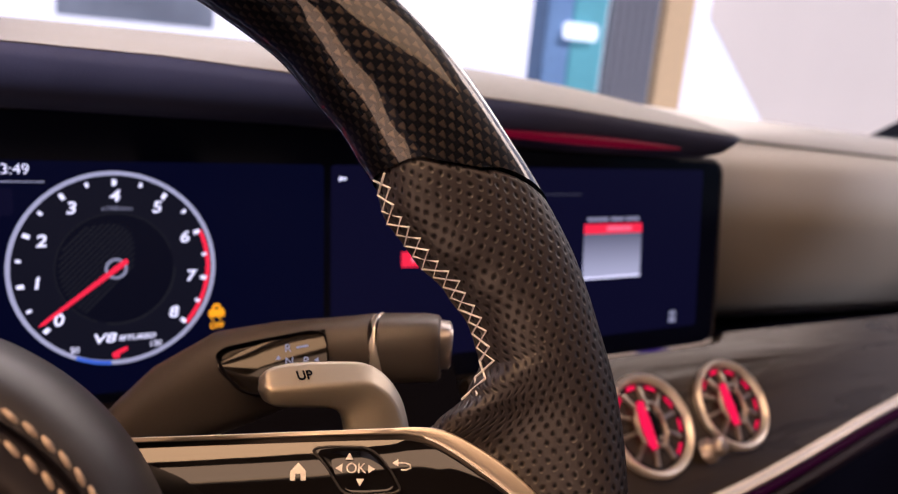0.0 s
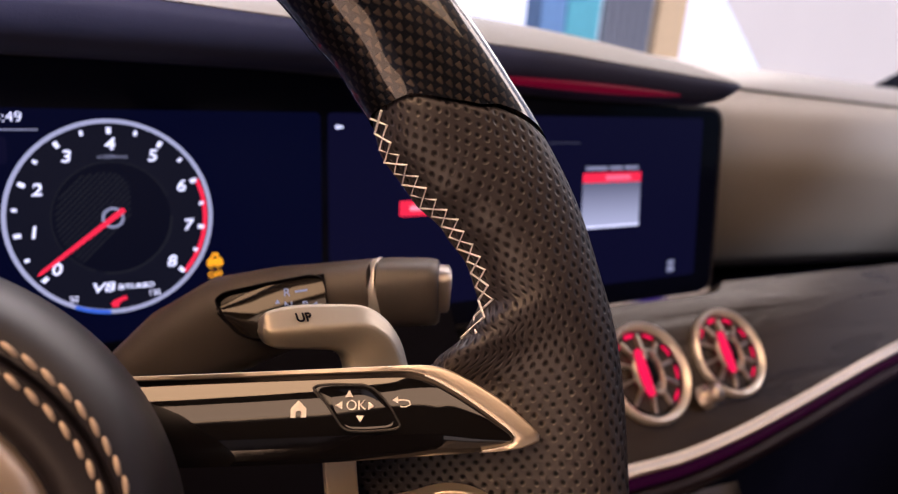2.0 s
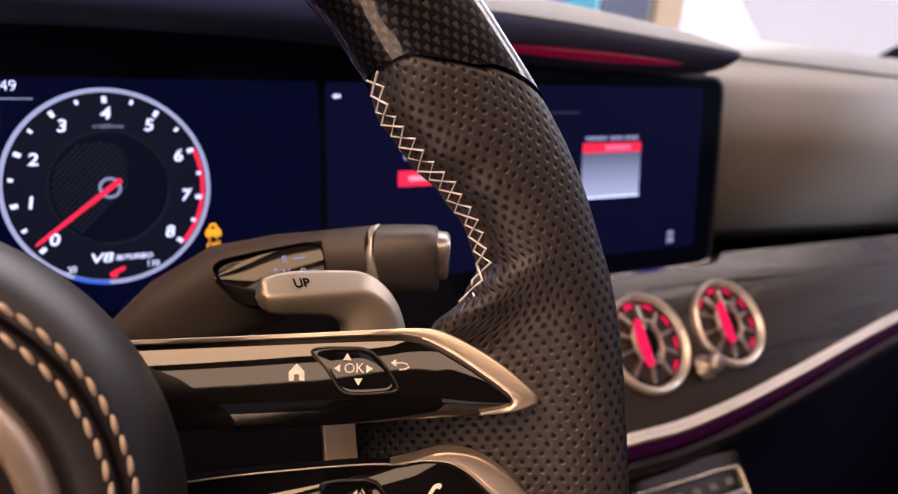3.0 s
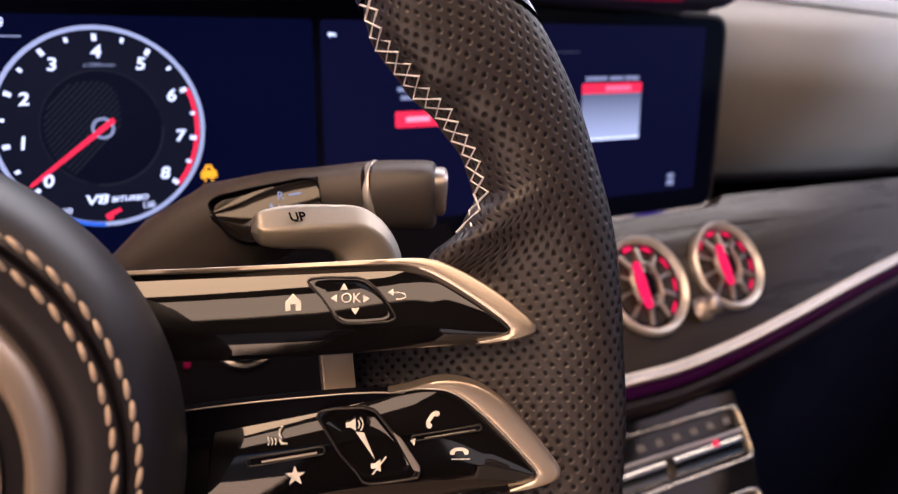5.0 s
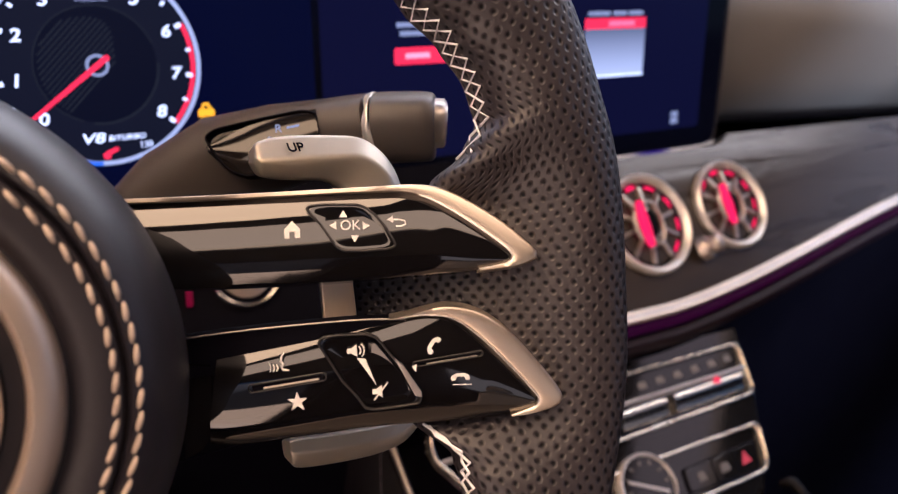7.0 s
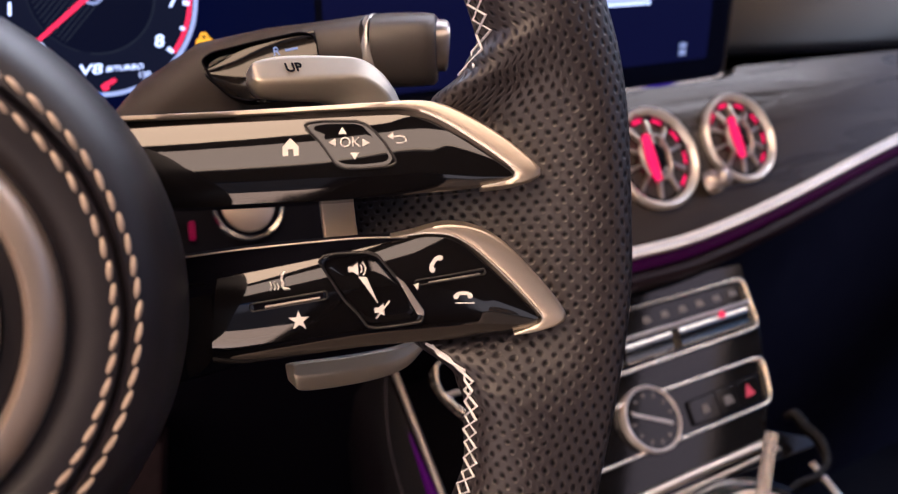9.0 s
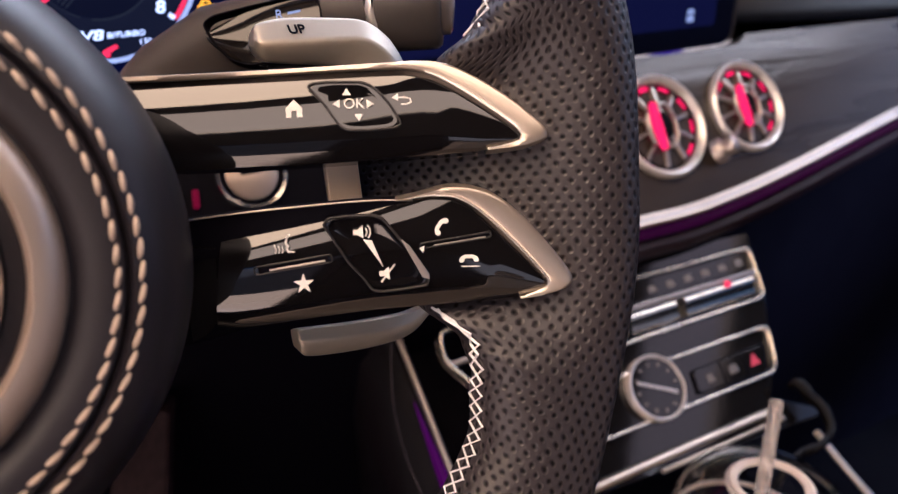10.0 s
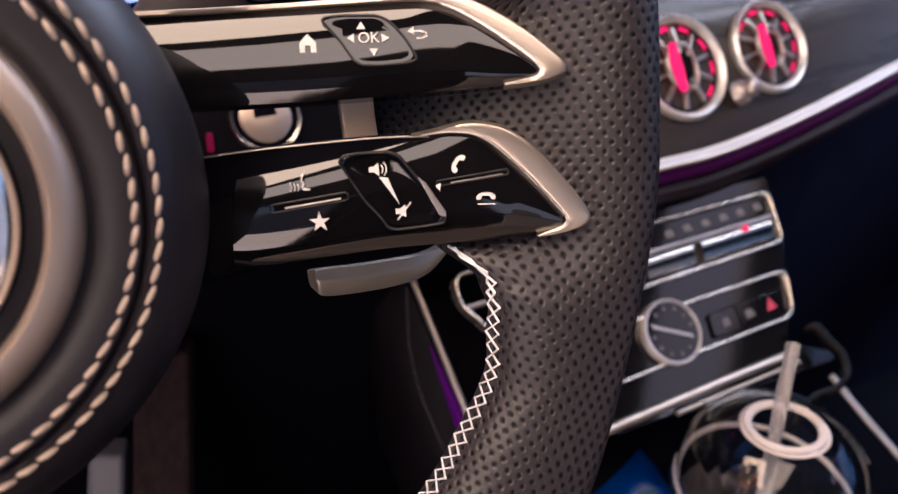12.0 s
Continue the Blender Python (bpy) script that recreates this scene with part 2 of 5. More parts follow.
STRAW.node_tree.nodes["Principled BSDF"].inputs["Transmission Weight"].default_value = 0.82
RING = surface("cream_plastic", (0.78, 0.70, 0.63), 0.35, bump=0.0, vary=0.05)
BLUEBAG = surface("blue_wrapper", (0.004, 0.040, 0.24), 0.25, vary=0.25, grain=300, bump=0.5)
FOILPRINT = surface("foil_print", (0.09, 0.20, 0.36), 0.3, bump=0.0)
BROWN = surface("brown_wood", (0.019, 0.0115, 0.0125), 0.7, vary=1.0, scale=22, stretch=(9, 9, 0.6), ior=1.15)
NAVY = glow("screen_navy", (0.0015, 0.0020, 0.0112), 1.0)
NAVY2 = glow("screen_panel", (0.0040, 0.0036, 0.0150), 1.0)
DIALFACE = glow("dial_face", (0.0075, 0.0072, 0.012), 1.0)
DIALDISC = glow("dial_disc", (0.0040, 0.0040, 0.0085), 1.0)
DIALLINE = glow("dial_hatching", (0.016, 0.0155, 0.018), 1.0)
SCRWHITE = glow("screen_white", (0.85, 0.80, 0.86), 1.25)
SCRGREY = glow("screen_grey", (0.27, 0.26, 0.31), 1.0)
SCRDIM = glow("screen_dim", (0.05, 0.047, 0.06), 1.0)
DIALRIM = glow("dial_rim", (0.42, 0.40, 0.47), 1.0)
SCRRED = glow("screen_red", (0.95, 0.022, 0.05), 1.1)
SCRBLUE = glow("screen_blue", (0.06, 0.14, 0.55), 1.0)
ORANGE = glow("warning_orange", (1.0, 0.38, 0.0), 1.2)
AMBRED = glow("ambient_red", (0.95, 0.008, 0.06), 1.05)
AMBDIM = glow("ambient_red_dim", (0.35, 0.004, 0.03), 0.30)
AMBPURPLE = glow("ambient_purple", (0.12, 0.006, 0.062), 0.13)
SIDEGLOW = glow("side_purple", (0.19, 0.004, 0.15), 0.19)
AMBBLUE = glow("ambient_blue", (0.12, 0.03, 0.6), 0.2)

CARD = glow("screen_card", (0.27, 0.26, 0.31), 1.0)
_n, _l = CARD.node_tree.nodes, CARD.node_tree.links
_t, _s, _r = _n.new("ShaderNodeTexCoord"), _n.new("ShaderNodeSeparateXYZ"), _n.new("ShaderNodeMapRange")
_l.new(_t.outputs["Object"], _s.inputs[0])
_l.new(_s.outputs[1], _r.inputs["Value"])
_r.inputs["From Min"].default_value, _r.inputs["From Max"].default_value = -0.0736, -0.0456
_l.new(mix_rgb(_n, _l, _r.outputs[0], (0.48, 0.46, 0.52), (0.12, 0.12, 0.15)), _n["Principled BSDF"].inputs["Emission Color"])


# ---- geometry helpers ----
def mm(p):
    return tuple(c * 0.001 for c in p)


def thing(name, label, category, m=None, group="", kind=""):
    ob = new(name)
    ob.empty_display_size = 0.01
    if m is not None:
        ob.matrix_world = m
    return tagged(ob, label, category, group, kind)


def part(name, verts, faces, mat, parent=None, label="", smooth=True, uvs=None, bevel=0.0, sharp=50, m=None):
    """One mesh from metres; uvs: one pair a vertex."""
    me = bpy.data.meshes.new(name)
    me.from_pydata([tuple(v) for v in verts], [], [tuple(f) for f in faces])
    me.update()
    bm = bmesh.new()
    bm.from_mesh(me)
    bmesh.ops.recalc_face_normals(bm, faces=bm.faces)
    bm.to_mesh(me)
    bm.free()
    if uvs is not None:
        lay = me.uv_layers.new(name="UVMap")
        idx = np.empty(len(me.loops), dtype=np.int32)
        me.loops.foreach_get("vertex_index", idx)
        lay.data.foreach_set("uv", np.asarray(uvs, dtype=np.float32)[idx].ravel())
    me.materials.append(mat)
    if smooth:
        me.polygons.foreach_set("use_smooth", [True] * len(me.polygons))
        me.set_sharp_from_angle(angle=radians(sharp))
    ob = new(name, me)
    if parent is not None:
        ob.parent = parent
    if m is not None:
        ob.matrix_local = m
    if bevel:
        b = ob.modifiers.new("bevel", "BEVEL")
        b.width, b.segments, b.limit_method, b.angle_limit = bevel, 2, "ANGLE", radians(40)
    if label:
        ob["label"] = label
    return ob


def spline(pts, n, closed=False):
    """Catmull-Rom through points of any dimension."""
    P = [np.asarray(p, float) for p in pts]
    k = len(P)
    out = []
    for i in range(k if closed else k - 1):
        a, b, c, d = ((P[(i + j) % k] for j in (-1, 0, 1, 2)) if closed else (P[max(i - 1, 0)], P[i], P[i + 1], P[min(i + 2, k - 1)]))
        for s in range(n):
            t = s / n
            out.append(0.5 * (2 * b + (c - a) * t + (2 * a - 5 * b + 4 * c - d) * t * t + (3 * b - a - 3 * c + d) * t ** 3))
    if not closed:
        out.append(P[-1])
    return out


def rounded(pts, r, n=5):
    """A closed 2D outline with its corners rounded by about r."""
    P = [np.asarray(p, float) for p in pts]
    out = []
    for i, p in enumerate(P):
        a, b = P[i - 1] - p, P[(i + 1) % len(P)] - p
        la, lb = np.linalg.norm(a), np.linalg.norm(b)
        q = min(r, la * 0.48, lb * 0.48)
        s, e = p + a / la * q, p + b / lb * q
        for j in range(n + 1):
            t = j / n
            out.append((1 - t) ** 2 * s + 2 * t * (1 - t) * p + t * t * e)
    return out


def offset(pts, d):
    """A closed 2D outline moved inward by d (counter-clockwise outlines)."""
    P = [np.asarray(p, float) for p in pts]
    area2 = sum(P[i - 1][0] * P[i][1] - P[i][0] * P[i - 1][1] for i in range(len(P)))
    sgn = 1 if area2 > 0 else -1
    out = []
    for i, p in enumerate(P):
        t = P[(i + 1) % len(P)] - P[i - 1]
        t = t / (np.linalg.norm(t) + 1e-12)
        out.append(p + sgn * d * np.array([-t[1], t[0]]))
    return out


def loft(rings, caps=True, wrap=True):
    n = len(rings[0])
    v = [tuple(p) for r in rings for p in r]
    f = []
    for i in range(len(rings) - 1):
        for j in range(n if wrap else n - 1):
            a, b = i * n + j, i * n + (j + 1) % n
            f.append((a, b, b + n, a + n))
    if caps and wrap:
        f += [tuple(range(n))[::-1], tuple((len(rings) - 1) * n + j for j in range(n))]
    return v, f


def slab(outline, z0, z1, b=0.4):
    """A flat piece in mm: outline raised from z0 to z1 with a rounded top edge."""
    zs = [(z0, 0), (z1 - b, 0), (z1 - b * 0.62, b * 0.08), (z1 - b * 0.29, b * 0.29), (z1 - b * 0.08, b * 0.62), (z1, b), (z1, b * 1.25)]
    return loft([[mm((*q, z)) for q in offset(outline, d)] for z, d in zs])


def domed(outline, z0, z1, dome):
    """A raised key with a softly domed top, in mm."""
    P = [np.asarray(q, float) for q in outline]
    c = sum(P) / len(P)
    rings = [[mm((*q, z0)) for q in P], [mm((*q, z1 - 0.5)) for q in P]]
    rings += [[mm((*(c + (q - c) * k), z1 - 0.5 + h)) for q in P] for k, h in ((0.985, 0.25), (0.95, 0.42), (0.90, 0.5))]
    rings += [[mm((*(c + (q - c) * k), z1 + dome * (1 - (k / 0.9) ** 2))) for q in P] for k in (0.75, 0.55, 0.35, 0.15, 0.03)]
    return loft(rings)


def frame_ring(outline, wid, z0, z1, b=0.3):
    """A closed raised frame in mm: outline outside, wid wide."""
    prof = [(0, z0), (0, z1 - b), (b, z1), (wid - b, z1), (wid, z1 - b), (wid, z0)]
    n = len(outline)
    rings = [[mm((*q, z)) for q in offset(outline, d)] for d, z in prof]
    v = [p for r in rings for p in r]
    f = []
    for i in range(len(rings)):
        k = (i + 1) % len(rings)
        for j in range(n):
            f.append((i * n + j, i * n + (j + 1) % n, k * n + (j + 1) % n, k * n + j))
    return v, f


def tube(path, r, n=8, caps=True):
    """A round bar along a path in metres; r: a number or one a point."""
    P = [Vector(p) for p in path]
    rings = []
    up = None
    for i, p in enumerate(P):
        t = (P[min(i + 1, len(P) - 1)] - P[max(i - 1, 0)]).normalized()
        if up is None:
            up = t.orthogonal().normalized()
        up = (up - t * up.dot(t)).normalized()
        side = t.cross(up)
        rr = r[i] if isinstance(r, (list, tuple)) else r
        rings.append([p + (up * math.cos(a) + side * math.sin(a)) * rr for a in (2 * math.pi * j / n for j in range(n))])
    return loft(rings, caps)


def join(*pieces):
    v, f = [], []
    for pv, pf in pieces:
        k = len(v)
        v += list(pv)
        f += [tuple(i + k for i in q) for q in pf]
    return v, f


def moved(vf, m):
    return [tuple(m @ Vector(p)) for p in vf[0]], vf[1]


def box(x0, x1, y0, y1, z0, z1):
    v = [(x, y, z) for z in (z0, z1) for y in (y0, y1) for x in (x0, x1)]
    return v, [(0, 2, 3, 1), (4, 5, 7, 6), (0, 1, 5, 4), (2, 6, 7, 3), (0, 4, 6, 2), (1, 3, 7, 5)]


def disc_ring(r0, r1, z, n=72, a0=0.0, a1=360.0):
    """A flat ring or arc, in mm."""
    k = n + 1
    v, f = [], []
    for j in range(k):
        a = radians(a0 + (a1 - a0) * j / n)
        v += [mm((r0 * math.cos(a), r0 * math.sin(a), z)), mm((r1 * math.cos(a), r1 * math.sin(a), z))]
    for j in range(n):
        f.append((2 * j, 2 * j + 1, 2 * j + 3, 2 * j + 2))
    return v, f


def flat(outline, z):
    return [mm((*p, z)) for p in outline], [tuple(range(len(outline)))]


def lathe(prof, n=64, axis_z=True):
    """A turned solid from (radius, height) in mm."""
    rings = [[mm((r * math.cos(2 * math.pi * j / n), r * math.sin(2 * math.pi * j / n), h)) for j in range(n)] for r, h in prof]
    return loft(rings, caps=False)


def lettering(name, body, size, mat, parent, x, y, z, turn=0.0, lean=0.0, raise_mm=0.1, squash=1.0, bold=0.0, label=""):
    """Raised words in the built-in font, centred at x, y (mm)."""
    c = bpy.data.curves.new("type", "FONT")
    c.body, c.size, c.align_x, c.align_y, c.extrude = body, size * 0.001, "CENTER", "CENTER", raise_mm * 0.001
    c.shear = lean
    c.offset = size * bold * 0.001
    tmp = new("type", c)
    me = bpy.data.meshes.new_from_object(tmp.evaluated_get(bpy.context.evaluated_depsgraph_get()))
    bpy.data.objects.remove(tmp)
    me.name = name
    me.materials.clear()
    me.materials.append(mat)
    ob = new(name, me)
    ob.parent = parent
    ob.matrix_local = pose(x * 0.001, y * 0.001, z * 0.001, 0, 0, turn) @ Matrix.Diagonal((squash, 1, 1, 1))
    if label:
        ob["label"] = label
    return ob


def axes(origin, a, b, c):
    return Matrix(((a[0], b[0], c[0], origin[0]), (a[1], b[1], c[1], origin[1]), (a[2], b[2], c[2], origin[2]), (0, 0, 0, 1)))


S27, C27 = math.sin(radians(27)), math.cos(radians(27))
WHEEL = axes((-0.032, 0.1369, 0.9166), (1, 0, 0), (0, S27, C27), (0, -C27, S27))
GLASS = axes((0, 0.3867, 0.9592), (1, 0, 0), (0, 0.1553, 0.9879), (0, -0.9879, 0.1553))
TRIM = axes((0, 0.325, 0.805), (1, 0, 0), (0, 0.65, 0.76), (0, -0.76, 0.65))
LOW = axes((0, 0.225, 0.690), (1, 0, 0), (0, 0.790, 0.613), (0, -0.613, 0.790))
POD = axes(mm((105.7, 11.4, -20.3)), (0.9085, 0, 0.4179), (0.0601, 0.9896, -0.1307), (-0.4136, 0.1438, 0.8990))


# ---- cabin shell ----
def clipped(poly, a, b, side):
    """The part of a convex outline on one side of the line from a to b."""
    out = []
    dist = [side * ((b[0] - a[0]) * (y - a[1]) - (b[1] - a[1]) * (x - a[0])) for x, y in poly]
    for i, p in enumerate(poly):
        q, d, e = poly[i - 1], dist[i], dist[i - 1]
        if (d > 0) != (e > 0):
            k = e / (e - d)
            out.append((q[0] + (p[0] - q[0]) * k, q[1] + (p[1] - q[1]) * k))
        if d > 0:
            out.append(p)
    return out


def shell():
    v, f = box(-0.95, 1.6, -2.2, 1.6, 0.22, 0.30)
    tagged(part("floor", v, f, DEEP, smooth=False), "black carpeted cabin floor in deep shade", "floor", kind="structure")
    # Openings exist only to let the added lamps shine through.
    pieces = [[(-0.74, -2.0), (1.34, -2.0), (1.34, 0.42), (-0.74, 0.42)]]
    for _, cx, cy, sx, sy, turn, _, _ in ROOF_LAMPS:
        hole = roof_corners(cx, cy, sx + 0.004, sy + 0.004, turn)
        rest = []
        for piece in pieces:
            for k in range(4):
                rest.append(clipped(piece, hole[k], hole[(k + 1) % 4], -1))
                piece = clipped(piece, hole[k], hole[(k + 1) % 4], 1)
        pieces = [q for q in rest if len(q) > 2]
    v, f = join(*[loft([[(x, y, z) for x, y in q] for z in (1.36, 1.40)]) for q in pieces])
    tagged(part("ceiling", v, f, LINING, smooth=False), "black fabric headlining with openings cut for the added roof lamps", "ceiling", kind="structure")
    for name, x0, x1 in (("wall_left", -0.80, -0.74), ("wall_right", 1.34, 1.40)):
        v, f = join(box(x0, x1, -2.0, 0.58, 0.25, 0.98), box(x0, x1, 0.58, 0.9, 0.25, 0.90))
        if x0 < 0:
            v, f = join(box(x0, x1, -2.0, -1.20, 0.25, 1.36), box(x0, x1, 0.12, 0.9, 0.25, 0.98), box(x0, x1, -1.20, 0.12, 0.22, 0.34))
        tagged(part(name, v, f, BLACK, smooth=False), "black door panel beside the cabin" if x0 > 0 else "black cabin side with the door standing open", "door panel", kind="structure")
    v, f = box(-0.9, 1.5, -2.2, -2.1, 0.25, 1.0)
    tagged(part("wall_rear", v, f, BLACK, smooth=False), "dark rear bulkhead of the cabin", "wall", kind="structure")
    v, f = box(-0.9, 1.5, 0.62, 0.66, 0.25, 0.96)
    tagged(part("wall_front", v, f, BLACK, smooth=False), "dark firewall behind the dashboard", "wall", kind="structure")


def seat(x):
    s = thing("car_seat", "tan leather car seat behind the wheel", "car seat", pose(x, -0.75, 0.3), group="front seats")
    v, f = box(-0.26, 0.26, -0.05, 0.5, 0.0, 0.22)
    part("cushion", v, f, TAN, s, bevel=0.06)
    v, f = moved(box(-0.26, 0.26, -0.14, 0.0, 0.12, 0.66), pose(0, 0, 0, 12))
    part("backrest", v, f, TAN, s, bevel=0.06)
    v, f = moved(box(-0.12, 0.12, -0.09, 0.0, 0.67, 0.74), pose(0, 0, 0, 12))
    part("headrest", v, f, TAN, s, bevel=0.04)


shell()
seat(-0.05)
seat(0.72)


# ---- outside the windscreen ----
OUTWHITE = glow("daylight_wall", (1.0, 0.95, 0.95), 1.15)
OUTGREY = surface("distant_grey", (0.30, 0.32, 0.37), 0.8, vary=0.5, scale=3)
OUTBLUE = surface("blue_panel", (0.20, 0.33, 0.55), 0.6)
OUTTEAL = surface("teal_panel", (0.16, 0.50, 0.55), 0.6)
OUTSLATE = surface("grey_slats", (0.23, 0.22, 0.24), 0.6)
OUTTAN = surface("tan_column", (0.82, 0.55, 0.29), 0.7)
OUTPINK = surface("pale_wall", (0.90, 0.76, 0.64), 0.7, vary=0.05, scale=1.5)
v, f = box(-14, 14, -14, 14, -0.05, 0.0)
tagged(part("ground", v, f, surface("garage_floor", (0.35, 0.33, 0.31), 0.5), smooth=False), "pale concrete garage floor", "ground", kind="structure")
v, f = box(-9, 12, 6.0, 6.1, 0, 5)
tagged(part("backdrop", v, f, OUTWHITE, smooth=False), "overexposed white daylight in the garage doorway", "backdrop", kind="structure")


# Two unseen walls added to block the low blue sky from gloss reflections.
v, f = box(-4.1, 6.0, -6.1, -6.0, 0, 3.6)
tagged(part("wall_unseen_rear", v, f, surface("unseen_rear_wall", (0.42, 0.34, 0.27), 0.8), smooth=False), "unseen beige wall behind the car, keeping sky out of reflections", "wall", kind="structure")
v, f = box(-4.1, -4.0, -6, 4, 0, 3.2)
tagged(part("wall_unseen_side", v, f, surface("unseen_side_wall", (0.42, 0.34, 0.27), 0.8), smooth=False), "unseen beige wall beside the car, keeping blue sky out of reflections", "wall", kind="structure")


def column(name, label, x0, x1, mat, y=3.0, z1=4.0):
    t = thing(name, label, "pillar", pose((x0 + x1) / 2, y, 0))
    v, f = box((x0 - x1) / 2, (x1 - x0) / 2, 0, 0.12, 0, z1)
    part("shaft", v, f, mat, t, smooth=False, bevel=0.01)
    return t


column("blue_pillar", "pale blue painted panel beyond the windscreen", 2.155, 2.30, OUTBLUE)
column("teal_pillar", "teal painted panel beside the blue one", 2.302, 2.50, OUTTEAL)
slats = thing("slatted_shutter", "grey vertical slats of a rolled shutter", "shutter", pose(2.66, 2.98, 0))
for k in range(6):
    v, f = box(-0.15 + k * 0.05, -0.112 + k * 0.05, 0, 0.03, 0, 4)
    part("slat", v, f, OUTSLATE, slats, smooth=False)
column("tan_pillar", "warm tan column with a pale edge strip", 2.86, 3.05, OUTTAN)
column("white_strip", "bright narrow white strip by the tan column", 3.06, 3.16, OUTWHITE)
sign = thing("wall_lamp", "white rounded lamp glowing on the teal panel", "lamp", pose(2.335, 2.985, 1.15, 90))
v, f = slab(rounded([(-95, -38), (95, -38), (95, 38), (-95, 38)], 25), 0, 20, 5)
part("diffuser", v, f, glow("lamp_white", (1, 1, 1), 1.3), sign)
far = thing("distant_building", "hazy grey building far outside the doorway", "building", pose(0.86, 5.9, 1.09))
v, f = join(box(-0.5, 0.5, 0, 0.05, -0.1, 0.6), box(-1.6, -0.9, 0, 0.05, -0.05, 0.3))
part("wall", v, f, OUTGREY, far, smooth=False)
pale = thing("pale_partition", "pale pinkish partition wall catching daylight", "wall", pose(3.9, 3.3, 0))
v, f = [(0.98, 0, 0), (5, 0, 0), (5, 0, 2.2), (-1.35, 0, 2.2), (0.98, 0.006, 0), (5, 0.006, 0), (5, 0.006, 2.2), (-1.35, 0.006, 2.2)], [(0, 1, 2, 3), (4, 7, 6, 5), (0, 4, 5, 1), (1, 5, 6, 2), (2, 6, 7, 3), (3, 7, 4, 0)]
part("panel", v, f, OUTPINK, pale, smooth=False)


pillar = part("trim", *tube([(1.08, 0.75, 0.905), (1.145, 0.75, 0.930), (1.25, 0.75, 0.961), (1.34, 0.75, 0.985)], [0.004, 0.009, 0.016, 0.022], 10), BLACK)
tagged(pillar, "dark foot of the windscreen pillar", "trim", kind="structure")


# ---- dashboard ----
def hood_drop(x):
    return -0.019 * (max(0.0, x) / 0.41) ** 3


dash = thing("dashboard", "black and brown leather dashboard with ash trim", "dashboard")


def brow(x):
    """Height of the brow's lower and upper front edge, and how far its end curves back."""
    low = np.interp(x, (0.0, 0.127, 0.30, 0.385, 0.398, 0.408, 0.414, 0.419), (0.9790, 0.9765, 0.9672, 0.9655, 0.9672, 0.9725, 0.9785, 0.9815))
    high = np.interp(x, (-0.42, 0.0, 0.06, 0.11, 0.18, 0.262, 0.357, 0.413, 0.419), (1.0085, 1.0072, 1.0062, 1.0033, 0.9998, 0.9954, 0.9875, 0.9832, 0.9822))
    return low, high, 0.012 * max(0.0, (x - 0.385) / 0.034) ** 2


BROWX = [*np.linspace(-0.42, 0.36, 27), 0.372, 0.382, 0.388, 0.394, 0.400, 0.405, 0.409, 0.413, 0.416, 0.419]
face, cover = [], []
for x in BROWX:
    lo, hi, e = brow(x)
    h = hi - lo
    face.append([(x, y + e * (y < 0.39), z) for y, z in ((0.396, lo + 0.001), (0.374, lo), (0.358, lo + 0.10 * h), (0.3475, lo + 0.28 * h), (0.3425, lo + 0.52 * h), (0.3415, lo + 0.78 * h), (0.3432, hi - 0.0006), (0.40, hi - 0.001))])
    d = hood_drop(x)
    cover.append([(x, y + e * (y < 0.39), z) for y, z in ((0.3445, hi - 0.0012), (0.3440, hi), (0.352, hi + (1.005 + d - hi) * 0.3 + 0.0012), (0.38, max(hi + 0.002, 1.0085 + d)), (0.46, max(hi + 0.003, 1.014 + d)), (0.58, 1.012 + d), (0.60, 1.0 + d), (0.46, 0.985 + d), (0.40, hi - 0.006))])
part("hood_face", *loft(face), HOODSKIN, dash, "black brow over the displays", sharp=80)
part("hood_top", *loft(cover), HOODTOP, dash, "brown leather top of the brow", sharp=80)
PADSEC = [(0.668, 0.9834), (0.548, 0.9888), (0.460, 0.9845), (0.4295, 0.9779), (0.4120, 0.9675), (0.4025, 0.9530), (0.3960, 0.9390), (0.3924, 0.9240), (0.3935, 0.9110), (0.4000, 0.8920), (0.4120, 0.8640), (0.4251, 0.8377), (0.4349, 0.8235), (0.668, 0.8235)]
rings = [[(x, y, z - (x - 0.482) * 0.05) for y, z in PADSEC] for x in (0.4475, 0.452, 0.47, 0.50, 0.55, 0.65, 0.8, 1.0, 1.3)]
part("passenger_pad", *loft(rings), DASHSKIN, dash, "brown leather pad over the passenger side", sharp=80)
part("pad_seam", *tube([(x, 0.4208, 0.9735 - (x - 0.482) * 0.05) for x in np.linspace(0.46, 1.25, 30)], 0.0011, 6), LEATHER, dash, "dark seam line along the pad")
strip = [(x, 0.3418, 0.9815 - 0.0060 * (x - 0.20) / 0.15) for x in np.linspace(0.17, 0.354, 20)]
part("ambient_strip", *tube(strip, [0.0006 + 0.0022 * math.sin(math.pi * (i / 19) ** 1.5) ** 0.8 for i in range(20)], 8), AMBDIM, dash, "red ambient light line under the brow")

# ash trim with its lower edge along the chrome moulding
EDGE = spline([(-300, -54), (100, -54), (250, -55), (312, -55), (354, -55), (406, -50), (466, -41), (535, -29), (585, -21), (700, -5), (900, 20)], 6)
low_edge = [tuple(p) for p in EDGE if p[0] > 225]
rings = []
